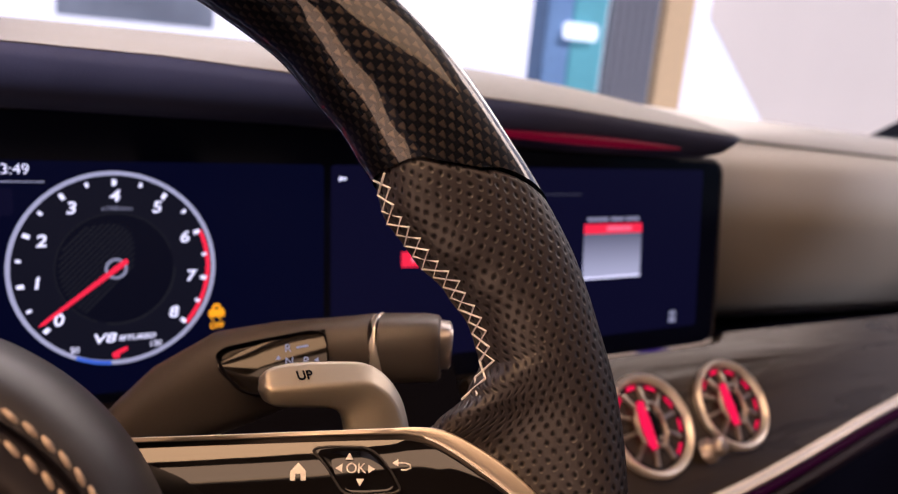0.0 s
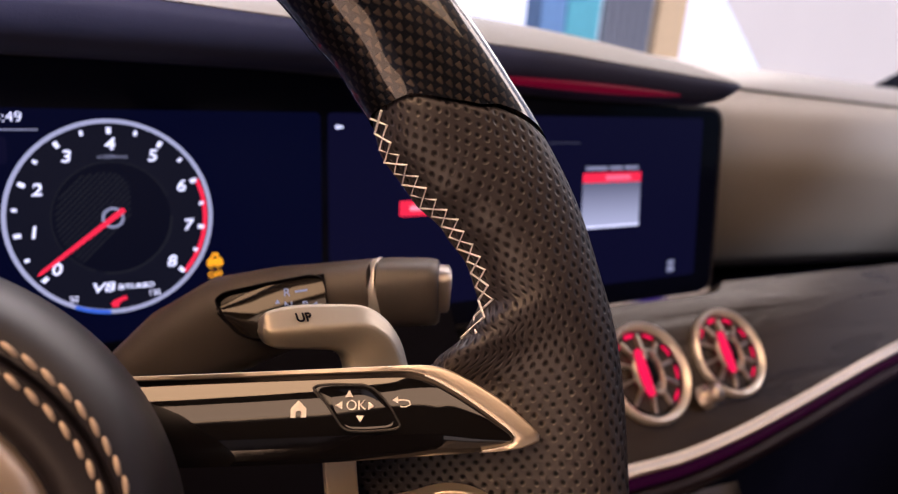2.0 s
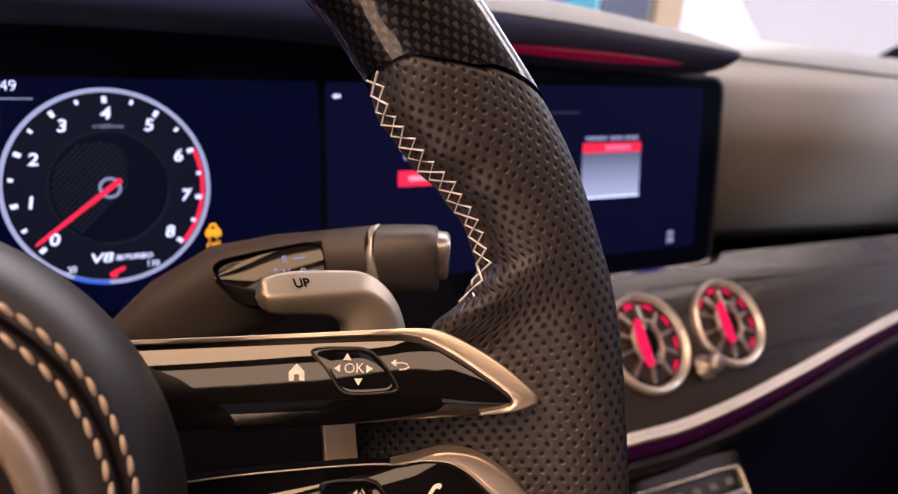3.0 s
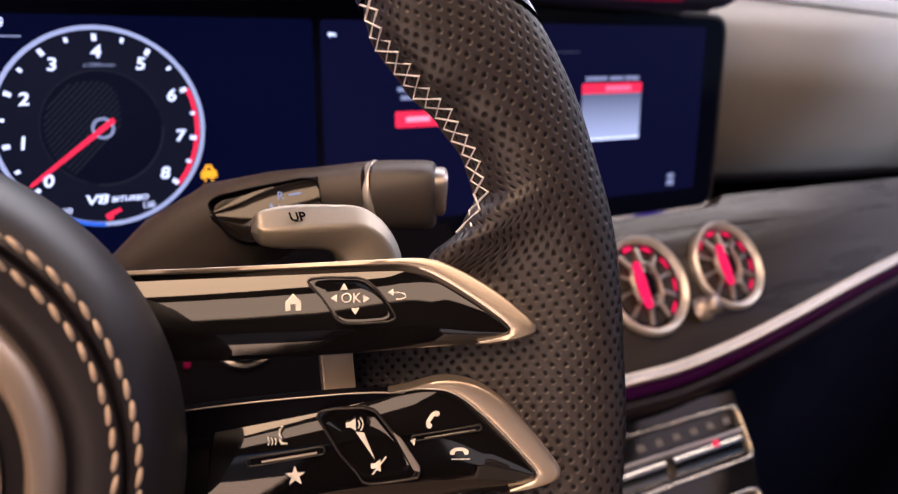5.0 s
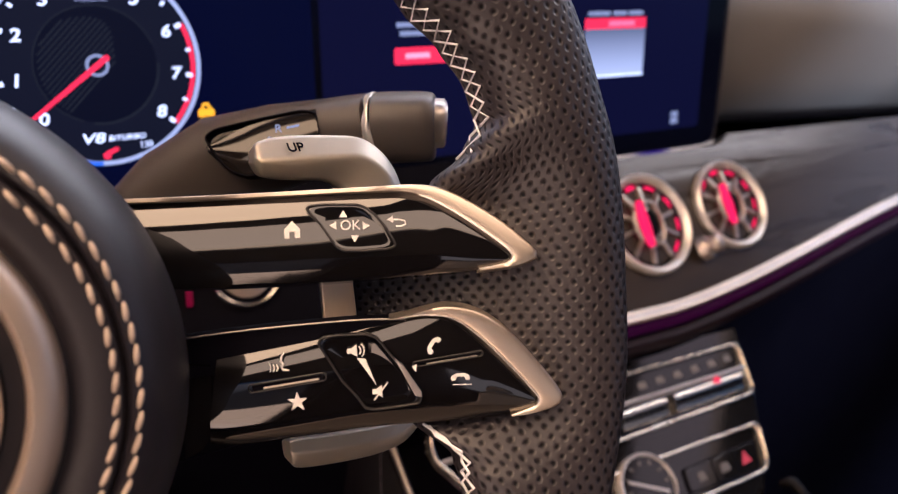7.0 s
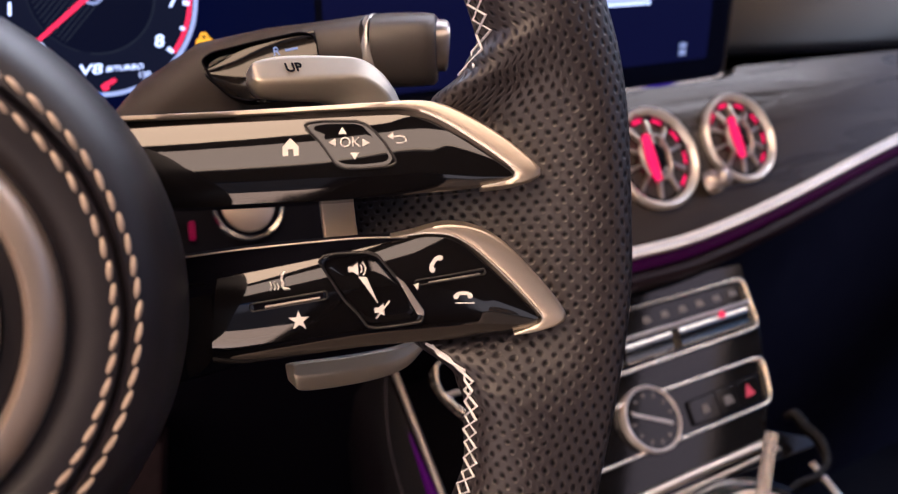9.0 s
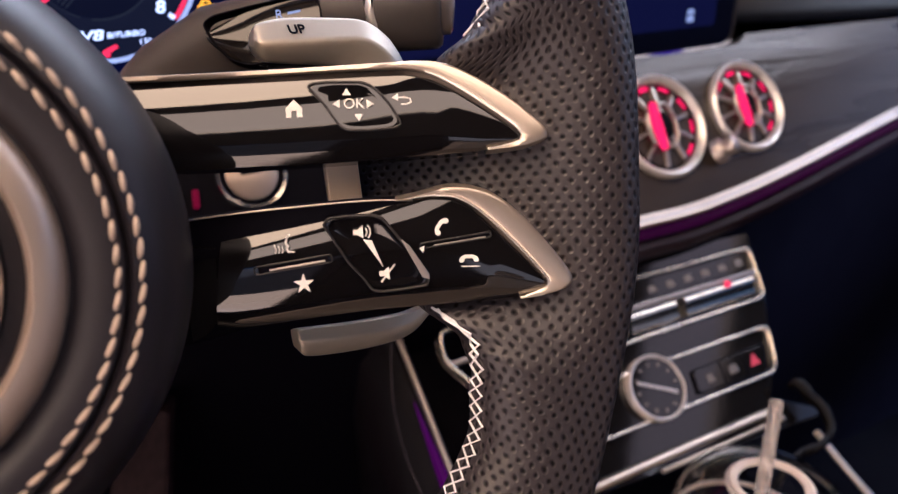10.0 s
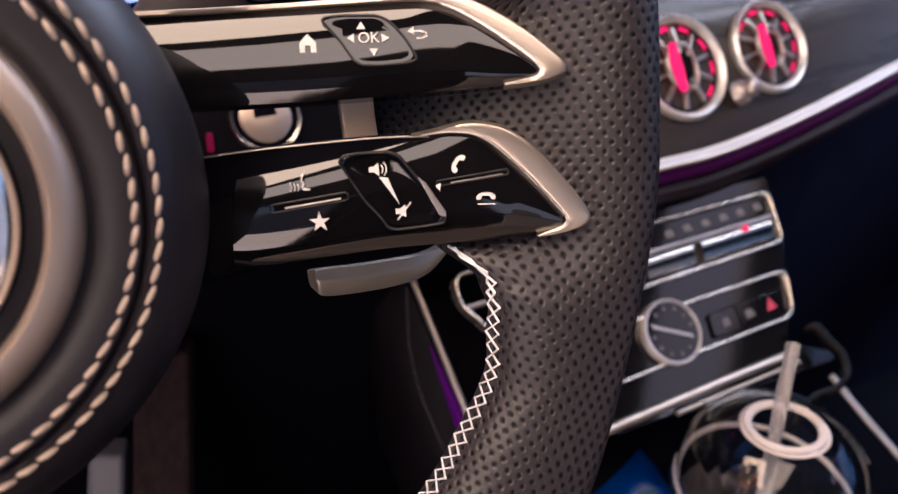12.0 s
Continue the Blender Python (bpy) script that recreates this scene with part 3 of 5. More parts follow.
for x, y in low_edge:
    row = []
    top = 45.5 + (8.2 - 0.023 * max(0.0, x - 446)) * min(1.0, max(0.0, (x - 444) / 6))
    for k in range(15):
        q = y + (top - y) * k / 14
        row.append(mm((x, q, -0.2 - (9.0 if q > 0 else 3.0) * (q / 52) ** 2)))
    rings.append(row + [mm((x, top, -30)), mm((x, y, -30))])
v, f = loft(rings)
part("ash_trim", v, f, WOOD, dash, "black open-pore ash trim", m=TRIM)
v, f = slab([(-300, -54), (222, -54), (222, 56), (-300, 56)], -30, 0, 1.0)
part("driver_trim", v, f, BLACK, dash, "black trim behind the wheel", m=TRIM)
part("chrome_moulding", *tube([mm((x, y - 1.6, 1.2)) for x, y in EDGE if x > 200], 0.0032, 10), SATIN, dash, "satin chrome moulding", m=TRIM)
part("moulding_line", *tube([mm((x, y + 1.2, 2.4)) for x, y in EDGE if x > 200], 0.0016, 8), CHAMPAGNE, dash, "bright upper line of the moulding", m=TRIM)
part("moulding_line", *tube([mm((x, y - 3.2, 3.4)) for x, y in EDGE if x > 200], 0.0018, 8), CHAMPAGNE, dash, "bright lower line of the moulding", m=TRIM)
part("ambient_line", *tube([mm((x, y - 8.5, -1.0)) for x, y in EDGE if x > 240], 0.0030, 8), AMBPURPLE, dash, "dim purple ambient light line", m=TRIM)
part("lower_lip", *loft([[mm((x, y + dy, z)) for dy, z in [(-3.5, 1), (-5, -2), (-12, -3.5), (-14, -1.5), (-17, 1.0), (-20, -0.5), (-23, -8), (-22, -50), (-3, -50)]] for x, y in EDGE if x > 200]), surface("plum_lip", (0.012, 0.006, 0.010), 0.5, bump=0.1, ior=1.3), dash, "dark plum lip below the moulding", m=TRIM)
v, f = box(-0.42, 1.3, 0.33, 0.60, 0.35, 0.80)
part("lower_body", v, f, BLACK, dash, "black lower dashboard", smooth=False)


# ---- displays behind one pane of glass ----
scr = thing("widescreen_display", "wide black glass panel with dial and centre screen lit", "display", GLASS)
v, f = slab(rounded([(-280, -127), (443, -127), (443, 1.5), (398, 3.4), (301, 6), (200, 11.5), (127, 16), (66, 18), (-280, 18.4)], 12), -14, 0, 1.0)
part("glass", v, f, GLASSBLACK, scr, "black glass")
v, f = frame_ring(rounded([(-283, -130), (446, -130), (446, 4.0), (398, 5.6), (301, 8.2), (200, 13.7), (127, 18.2), (66, 20.2), (-283, 20.6)], 14), 3.0, -14, -0.6)
part("bezel", v, f, PANELGREY, scr, "thin black edge")
part("lower_edge", *tube([mm((x, -128.6 + 2.5 * max(0, (x - 425) / 18) ** 2, -1.2)) for x in np.linspace(322, 443, 24)], 0.0016, 8), SATIN, scr, "thin satin metal edge below the glass")
part("blue_glow", *tube([mm((x, -127.6, 1.0)) for x in (368, 374, 384, 394, 400)], [0.0002, 0.0006, 0.0008, 0.0006, 0.0002], 6), AMBBLUE, scr, "blue light line below the glass")
part("cluster_screen", *flat(rounded([(-160, -112), (147, -112), (147, -4), (-160, -4)], 3), 0.15), NAVY, scr, "dark navy instrument screen")
part("centre_screen", *flat(rounded([(151, -113), (425, -113), (425, -4), (151, -4)], 3), 0.15), NAVY2, scr, "dark navy centre screen")

DCX, DCY, DR = 45.4, -53.4, 45.2
dial = part("dial", *moved(disc_ring(0, DR - 1, 0.25), Matrix.Translation(mm((DCX, DCY, 0)))), DIALFACE, scr, "rev counter with a red needle")


def on_dial(name, vf, mat, label=""):
    return part(name, *moved(vf, Matrix.Translation(mm((DCX, DCY, 0)))), mat, dial, label, smooth=False)


on_dial("rim_ring", join(disc_ring(DR - 2.0, DR, 0.4, 90, 0, 360)), DIALRIM, "grey rim of the dial")
on_dial("blue_arc", disc_ring(DR - 1.8, DR + 0.1, 0.45, 12, 246, 266), SCRBLUE)
on_dial("red_arc", disc_ring(40.6, 42.6, 0.45, 30, -42, 24), SCRRED)
on_dial("inner_disc", disc_ring(0, 25.5, 0.3), DIALDISC)
on_dial("disc_edge", disc_ring(25.5, 26.4, 0.33, 40, -100, 0), DIALLINE, "faint edge of the inner disc")
on_dial("disc_edge", disc_ring(25.5, 26.0, 0.33, 60, 20, 250), DIALLINE, "faint edge of the inner disc")
for k in range(15):
    d = -4.0 + 1.9 * k
    h = math.sqrt(24.5 ** 2 - d * d)
    a, b = -h, h * (0.25 + 0.5 * math.sin(k / 15 * 2.6))
    ends = [(-d * 0.7071 + q * 0.7071, d * 0.7071 + q * 0.7071) for q in (a, b)]
    on_dial("hatch_line", ([mm((ends[0][0], ends[0][1], 0.34)), mm((ends[0][0] + 1.0, ends[0][1], 0.34)), mm((ends[1][0] + 1.0, ends[1][1], 0.34)), mm((ends[1][0], ends[1][1], 0.34))], [(0, 1, 2, 3)]), DIALLINE)
on_dial("hub_ring", disc_ring(3.6, 5.0, 0.4, 32), SCRGREY)
ticks = []
for k in range(17):
    a = radians(222 - 16.5 * k)
    ln_ = 3.0 if k % 2 == 0 else 2.2
    wd = 1.0 if k % 2 == 0 else 0.75
    ca, sa = math.cos(a), math.sin(a)
    q = [(r * ca - s * wd * sa, r * sa + s * wd * ca) for r, s in ((39.4 - ln_ + 2, -1), (41.4, -1), (41.4, 1), (39.4 - ln_ + 2, 1))]
    on_dial("tick", flat(q, 0.5), SCRWHITE)
for k in range(9):
    a = radians(222 - 33 * k)
    lettering("numeral", str(k), 7.6, SCRWHITE, dial, DCX + 33.6 * math.cos(a), DCY + 33.6 * math.sin(a), 0.5, lean=0.15, bold=0.024, squash=1.15)
a = radians(217)
ca, sa = math.cos(a), math.sin(a)
needle = [(r * ca - s * sa, r * sa + s * ca) for r, s in ((-6.3, -1.3), (39, -0.8), (41.5, 0), (39, 0.8), (-6.3, 1.3))]
on_dial("needle", flat(rounded(needle, 1.0, 3), 0.7), SCRRED, "red pointer")
lettering("engine_badge", "V8", 6.2, SCRWHITE, dial, DCX - 6.2, DCY - 32.6, 0.5, lean=0.2, squash=1.45, bold=0.022)
lettering("engine_badge", "BITURBO", 3.3, SCRWHITE, dial, DCX + 8.4, DCY - 33.0, 0.5, lean=0.2, squash=1.2, bold=0.018)
lettering("unit", "x1000/min", 2.6, SCRGREY, dial, DCX + 1, DCY + 28.0, 0.5, squash=1.2)
lettering("temperature", "50", 4.0, SCRWHITE, dial, DCX - 18.5, DCY - 36.8, 0.5)
lettering("temperature", "130", 4.0, SCRWHITE, dial, DCX + 16.5, DCY - 37.0, 0.5)
on_dial("warning_mark", flat([(-2, -42.5), (0.5, -42), (0.5, -40.5), (4.5, -38.5), (3.5, -37), (-0.5, -38.5), (-3, -40)], 0.5), SCRRED, "small red engine symbol")
clockt = lettering("clock_digits", "03:49", 6.6, SCRWHITE, scr, 4.0, -8.0, 0.5)
part("status_line", *flat([(-30, -13.6), (17, -13.6), (17, -12.9), (-30, -12.9)], 0.4), SCRGREY, scr)
part("left_tile", *flat(rounded([(-60, -28), (4.5, -28), (4.5, -16), (-60, -16)], 2), 0.3), NAVY2, scr)
lamp = part("warning_lamp", *flat(rounded([(87.0, -79.8), (95.0, -79.8), (94.8, -76.4), (93.2, -75.6), (92.6, -73.2), (89.4, -73.2), (88.8, -75.6), (87.2, -76.4)], 0.8, 3), 0.4), ORANGE, scr, "orange stability warning symbol", smooth=False)
part("lamp_window", *flat([(89.9, -76.0), (92.1, -76.0), (91.8, -74.6), (90.2, -74.6)], 0.46), NAVY, lamp, smooth=False)
for x in (88.9, 92.4):
    part("lamp_track", *flat([(x - 0.9, -80.1), (x + 0.1, -80.1), (x + 1.0, -81.4), (x, -81.4)], 0.4), ORANGE, lamp, smooth=False)
lettering("lamp_word", "OFF", 4.0, ORANGE, lamp, 91, -84.3, 0.4, bold=0.03)
part("back_arrow", *flat([(154.8, -11.3), (156.6, -9.6), (156.6, -10.6), (159.5, -10.6), (159.5, -12.0), (156.6, -12.0), (156.6, -13.0)], 0.4), SCRWHITE, scr)
part("red_button", *flat(rounded([(192.5, -60.4), (262, -60.4), (262, -51.6), (192.5, -51.6)], 1), 0.4), SCRRED, scr, "red on-screen button", smooth=False)
part("caption", *flat([(199, -57.4), (214, -57.4), (214, -54.6), (199, -54.6)], 0.5), glow("caption_pink", (0.95, 0.35, 0.38), 1.0), scr)
part("caption", *flat([(194, -41), (222, -41), (222, -38.5), (194, -38.5)], 0.4), SCRGREY, scr)
part("caption", *flat([(196, -45.5), (228, -45.5), (228, -43), (196, -43)], 0.4), SCRGREY, scr)
part("header_line", *flat([(262, -20.6), (318, -20.6), (318, -19.9), (262, -19.9)], 0.4), SCRDIM, scr)
card = part("card", *flat([(321.3, -73.6), (370.2, -73.6), (370.2, -45.6), (321.3, -45.6)], 0.35), CARD, scr, "grey on-screen card")
part("card_foot", *flat([(321.3, -75.0), (370.2, -75.0), (370.2, -73.6), (321.3, -73.6)], 0.37), SCRWHITE, card)
part("card_header", *flat([(321.3, -45.6), (370.2, -45.6), (370.2, -39.3), (321.3, -39.3)], 0.4), SCRRED, card, "red header bar")
for x0, x1 in ((323.5, 341), (343, 354), (355.5, 367.5)):
    part("caption", *flat([(x0, -37.6), (x1, -37.6), (x1, -35.2), (x0, -35.2)], 0.45), SCRGREY, card)
part("caption", *flat([(340, -44), (361, -44), (361, -41), (340, -41)], 0.5), glow("caption_rose", (1.0, 0.16, 0.22), 1.0), card)
for y0, y1 in ((-104.2, -101.2), (-109.3, -105.2)):
    part("status_icon", *flat(rounded([(398.5, y0), (405.5, y0), (404.8, y1), (399.2, y1)], 0.8, 3), 0.4), SCRGREY, scr, smooth=False)


# ---- turbine air vents ----
def vent():
    t = thing("air_vent", "round chrome turbine vent glowing red inside", "air vent", group="turbine vents")
    part("bezel", *lathe([(35.2, -2), (35.8, 1.5), (35.0, 3.6), (33.4, 4.6), (31.4, 3.4), (29.9, 0.8), (29, -14), (35.2, -14)]), BEZEL, t, "bright turned metal ring")
    part("well", *lathe([(28.2, 1), (27.8, -22), (0.01, -22)]), BLACK, t)
    for k in (0, 1, 2, 3, 8, 9):
        a = 36 * k + 12
        part("light_window", *disc_ring(25.8, 28.8, -0.6, 6, a + 8, a + 26), AMBRED, t, "small red light window", smooth=False)
    for k in range(10):
        a = radians(36 * k + 12)
        ca, sa = math.cos(a), math.sin(a)
        rings = []
        for r, wd, z in ((9, 1.2, 2.0), (15, 1.2, 1.0), (22, 1.6, -0.5), (28, 2.2, -1.5)):
            rings.append([mm((r * ca - s * wd * sa, r * sa + s * wd * ca, z + h)) for s, h in ((-1, 0), (-0.5, 1.2), (0.5, 1.2), (1, 0), (1, -3), (-1, -3))])
        part("vane", *loft(rings), SATIN, t)
    part("hub", *moved(lathe([(0.01, 2.0), (4.0, 1.8), (5.6, 0.6), (6.0, -4), (5, -8)], 32), Matrix.Translation((0.003, 0, 0)) @ Matrix.Diagonal((1, 2.2, 1, 1))), BLACK, t, "dark oval hub")
    part("hub_ring", *frame_ring([(3.4 + 8.4 * math.cos(q), 16 * math.sin(q)) for q in np.linspace(0, 2 * math.pi, 40, endpoint=False)], 2.4, -4, 4.2, 0.8), SATIN, t)
    part("hub_light", *tube([mm((-7.4 + 2.0 * (y / 16) ** 2, y, 4.4)) for y in np.linspace(-16, 16, 13)], [0.0015 + 0.0026 * math.cos(y / 16 * 1.3) for y in np.linspace(-16, 16, 13)], 8), AMBRED, t, "glowing red bar")
    part("hub_side", *tube([mm((-12.2 + 2.6 * (y / 11) ** 2, y, 2.6)) for y in np.linspace(-11, 11, 11)], [0.0010 + 0.0013 * math.cos(y / 11 * 1.3) for y in np.linspace(-11, 11, 11)], 8), SATIN, t, "satin side of the hub")
    return t


first = vent()
first.matrix_world = TRIM @ pose(0.3480, -0.002, 0.001) @ Matrix.Scale(0.93, 4)
copy_thing(first, TRIM @ pose(0.423, 0.001, 0.001) @ Matrix.Scale(0.935, 4))

knob = thing("vent_knob", "small satin metal vent knob on the ash trim", "knob", TRIM @ pose(0.3850, -0.0250, 0.001, -6, 26, 0) @ Matrix.Scale(0.88, 4))
part("stem", *lathe([(9.0, 0), (9.0, 6), (8.2, 7.2), (6.0, 7.4), (5.8, 8.2)], 32), SATIN, knob)
part("cap", *lathe([(5.8, 8), (6.6, 9), (6.6, 14), (5.6, 16), (3, 16.8), (0.01, 17)], 32), SATIN, knob)


# ---- steering wheel ----
wheel = thing("steering_wheel", "carbon and perforated leather sports steering wheel", "steering wheel", WHEEL)


def step(x, a, b):
    t = min(1.0, max(0.0, (x - a) / (b - a)))
    return t * t * (3 - 2 * t)


def eased(x, keys):
    """A smooth run through (angle, value) keys."""
    if x <= keys[0][0]:
        return keys[0][1]
    for (a, ra), (b, rb) in zip(keys, keys[1:]):
        if x <= b:
            return ra + (rb - ra) * step(x, a, b)
    return keys[-1][1]


OUTER = [(-70, 176), (-45, 173.9), (-25, 169), (-8, 171.8), (10, 177.5), (20, 179.4), (30, 178.8), (40, 180.4), (52, 179.8), (70, 181)]
INNER = [(-70, 138), (-52, 133.5), (-40, 136.3), (-32, 137.9), (-26, 134.1), (-22.5, 130), (-19, 121), (-14, 108), (5, 108), (8.5, 130), (10.5, 139), (13, 145.8), (17, 146.6), (21, 144), (26, 139.7), (31, 138.9), (36, 143.6), (43, 146.8), (52, 151), (66, 152)]


def seat_height(th, r):
    """Height of the leather bed just under the switch pods."""
    return -33.9 + 0.68 * (r * math.cos(radians(th)) - 105.7) - 0.16 * (r * math.sin(radians(th)) - 11.4)


def section(th, n=56):
    """Closed cross-section of the rim at an angle: (radius, height) in mm."""
    web = step(th, -25, -15) * (1 - step(th, 4, 13))
    ri, ro, w0, b, rc = eased(th, INNER), eased(th, OUTER), -9.0, 16.0, 160.0
    out = []
    for j in range(n):
        ph = 2 * math.pi * j / n
        c, s = math.cos(ph), math.sin(ph)
        if c >= 0:
            out.append((rc + (ro - rc) * c ** 0.7, w0 + b * math.copysign(abs(s) ** 0.8, s)))
            continue
        r = rc + (rc - ri) * c
        w = w0 + b * math.copysign(abs(s) ** 0.9, s)
        if web > 0 and s > 0:
            bed = seat_height(th, r) - 0.010 * max(0.0, 138 - r) ** 2
            flat_w = 7 - (7 - seat_height(th, 146)) * ((rc - r) / 14) ** 1.4 if r > 146 else bed
            w = w * (1 - web) + flat_w * web
        elif web > 0:
            w = w * (1 - web) + min(w, w0 - 3 - (rc - r) * 0.45 - 0.010 * max(0.0, 138 - r) ** 2) * web
        out.append((r, w))
    return out


def rim_part(name, start, end, mat, label, n=56, steps=150, grow=0.0, tuck=0.0):
    """An arc of the rim; start and end give the angle for each turn round the section; tuck rolls the first edge in."""
    v, uv = [], []
    for i in range(steps + 1):
        for j in range(n + 1):
            ph = 360.0 * (j % n) / n
            a0, a1 = start(ph), end(ph)
            th = a0 + (a1 - a0) * i / steps
            sec = section(th, n)
            r, w = sec[j % n]
            k = 1 + grow - tuck * max(0.0, 1 - abs(th - a0) / 0.8) ** 2
            if k != 1:
                r, w = 160 + (r - 160) * k, -9 + (w + 9) * k
            ro = radians(th)
            v.append(mm((r * math.cos(ro), r * math.sin(ro), w)))
            if j:
                p0 = sec[j - 1]
                run += math.hypot(sec[j % n][0] - p0[0], sec[j % n][1] - p0[1])
            else:
                run = 0.0
            uv.append((ro * 160.0, run))
    f = []
    for i in range(steps):
        for j in range(n):
            a = i * (n + 1) + j
            f.append((a, a + 1, a + n + 2, a + n + 1))
    return part(name, v, f, mat, wheel, label, uvs=uv, sharp=80)


def joint(ph):
    """Where carbon meets leather: lower on the outer side."""
    return 30.2 - 6.6 * math.cos(radians(ph)) - 1.2 * step(math.cos(radians(ph - 190)), 0.5, 1.0)


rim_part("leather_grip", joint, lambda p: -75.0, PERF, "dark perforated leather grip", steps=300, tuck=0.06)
rim_part("carbon_rim", lambda p: 180 - joint(p), lambda p: joint(p) + 0.1, CARBON, "glossy carbon fibre upper rim", steps=110, grow=0.02)
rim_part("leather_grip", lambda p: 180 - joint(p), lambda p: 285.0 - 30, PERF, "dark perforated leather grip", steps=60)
rim_part("lower_rim", lambda p: 255.0, lambda p: 285.0, LEATHER, "smooth leather lower rim", steps=20)


def on_rim(th, ph, lift=0.3):
    sec = section(th, 56)
    j = ph / 360 * 56
    a, b, k = sec[int(j) % 56], sec[(int(j) + 1) % 56], j - int(j)
    r, w = a[0] + (b[0] - a[0]) * k, a[1] + (b[1] - a[1]) * k
    dr, dw = r - 160, w + 9
    q = math.hypot(dr, dw)
    r, w = r + dr / q * lift, w + dw / q * lift
    return mm((r * math.cos(radians(th)), r * math.sin(radians(th)), w))


def cross_stitch(name, th0, th1, ph_a, ph_b, pitch):
    """Pale thread crossed over the seam in diamonds."""
    n = max(2, round(abs(th1 - th0) / pitch))
    pieces = []
    for flip in (0, 1):
        path = []
        for i in range(n + 1):
            th = th0 + (th1 - th0) * i / n + (random.random() - 0.5) * pitch * 0.2
            side = (i + flip) % 2
            path.append(on_rim(th, ph_a(th) if side else ph_b(th), 0.35 + 0.25 * flip))
        pieces.append(tube(path, 0.00037, 6))
    return part(name, *join(*pieces), THREAD, wheel, "pale crossed seam stitching")


cross_stitch("seam_stitching", 35.3, 10.2, lambda t: 174 - 10 * step(t, 14, 24) + 6 * step(t, 26, 34), lambda t: 196 - 8 * step(t, 14, 24) + 4 * step(t, 26, 34), 1.5)
def lower_seam(t):
    return 172 - 10 * step(t, -26, -20)


for t0, t1, pitch in ((-19.2, -23.4, 1.05), (-23.4, -70, 1.4)):
    cross_stitch("seam_stitching", t0, t1, lower_seam, lambda t: lower_seam(t) + 18 - 11 * step(t, -27, -21), pitch)

# airbag pad
HX, HY = -2.0, -6.0
pad_m = Matrix.Translation(mm((HX, HY, 0)))
pad = part("airbag_pad", *moved(lathe([(0.01, 4), (30, 4), (39, 4), (41.0, 3.2), (43.5, 5.2), (47, 6.0), (49.3, 5.6), (50.2, 3.8), (51.1, 5.4), (54, 4.2), (57.6, 0.6), (60.9, -4.5), (63.4, -11), (65.3, -19), (66.5, -30), (66.9, -46), (60, -60), (0.01, -62)], 128), pad_m), PADSKIN, wheel, "smooth dark leather airbag cover")
part("trim_ring", *moved(lathe([(33.6, 2.0), (34.0, 7.2), (35.0, 8.6), (37.5, 8.4), (39.6, 6.4), (40.4, 3.6), (40.0, 2.0)], 96), pad_m), RINGMETAL, pad, "satin champagne ring round the badge")
part("badge_well", *moved(lathe([(34, 4.1), (31, 3.0), (30.8, 4.4), (0.01, 4.4)], 96), pad_m), BLACK, pad)
part("badge", *moved(lathe([(30.6, 4.0), (30.2, 8.0), (28.6, 9.2), (26.8, 8.4), (26.0, 5.6), (0.01, 5.6)], 96), pad_m), CHROME, pad, "plain polished round badge")


def ring_stitches(radius, count, z, mat):
    pieces = []
    for k in range(count):
        a = 2 * math.pi * k / count
        half = math.pi / count * 0.86
        path, rad = [], []
        for s in (-1, -0.6, 0, 0.6, 1):
            b = a + s * half
            r = radius + 0.35 * s
            path.append(mm((HX + r * math.cos(b), HY + r * math.sin(b), z + 0.75 * (1 - s * s) - 0.25)))
            rad.append(0.00030 + 0.00028 * (1 - abs(s)) ** 0.5)
        pieces.append(tube(path, rad, 7))
    return part("stitching", *join(*pieces), mat, pad, "tan saddle stitching")


ring_stitches(48.2, 72, 5.7, TANTHREAD)
ring_stitches(52.4, 80, 5.0, TANTHREAD)


# spoke switch pods
def pillow(top, bottom, crown, thick, n=64, k=22, flat_p=2.6, rise=0.0):
    """A cushioned panel between two edge curves (lists of s, t in mm), with a crowned face and rolled edges."""
    T_, B_ = [np.asarray(p, float) for p in top], [np.asarray(p, float) for p in bottom]

    def along(P, q):
        seg = [0.0]
        for a, b in zip(P, P[1:]):
            seg.append(seg[-1] + np.linalg.norm(b - a))
        d = q * seg[-1]
        for i in range(len(P) - 1):
            if d <= seg[i + 1] + 1e-9:
                u = (d - seg[i]) / max(1e-9, seg[i + 1] - seg[i])
                return P[i] + (P[i + 1] - P[i]) * u
        return P[-1]

    rings = []
    for i in range(n + 1):
        q = i / n
        a, b = along(B_, q), along(T_, q)
        row = []
        for j in range(k + 1):
            s = j / k
            e = 0.5 - 0.5 * math.cos(math.pi * s)
            p = a + (b - a) * e
            x = abs(2 * e - 1)
            row.append(mm((p[0], p[1], crown * min(1.0, np.linalg.norm(b - a) / 17.0) * (1 - x ** flat_p) + rise * max(0.0, -p[0] - 8) ** 2)))
        row += [mm((b[0], b[1], -thick)), mm((a[0], a[1], -thick))]
        rings.append(row)
    return loft(rings)


def resample(P, n):
    P = [np.asarray(p, float) for p in P]
    seg = np.concatenate([[0], np.cumsum([np.linalg.norm(b - a) for a, b in zip(P, P[1:])])])
    q = np.linspace(0, seg[-1], n)
    return [np.array([np.interp(d, seg, [p[k] for p in P]) for k in (0, 1)]) for d in q]


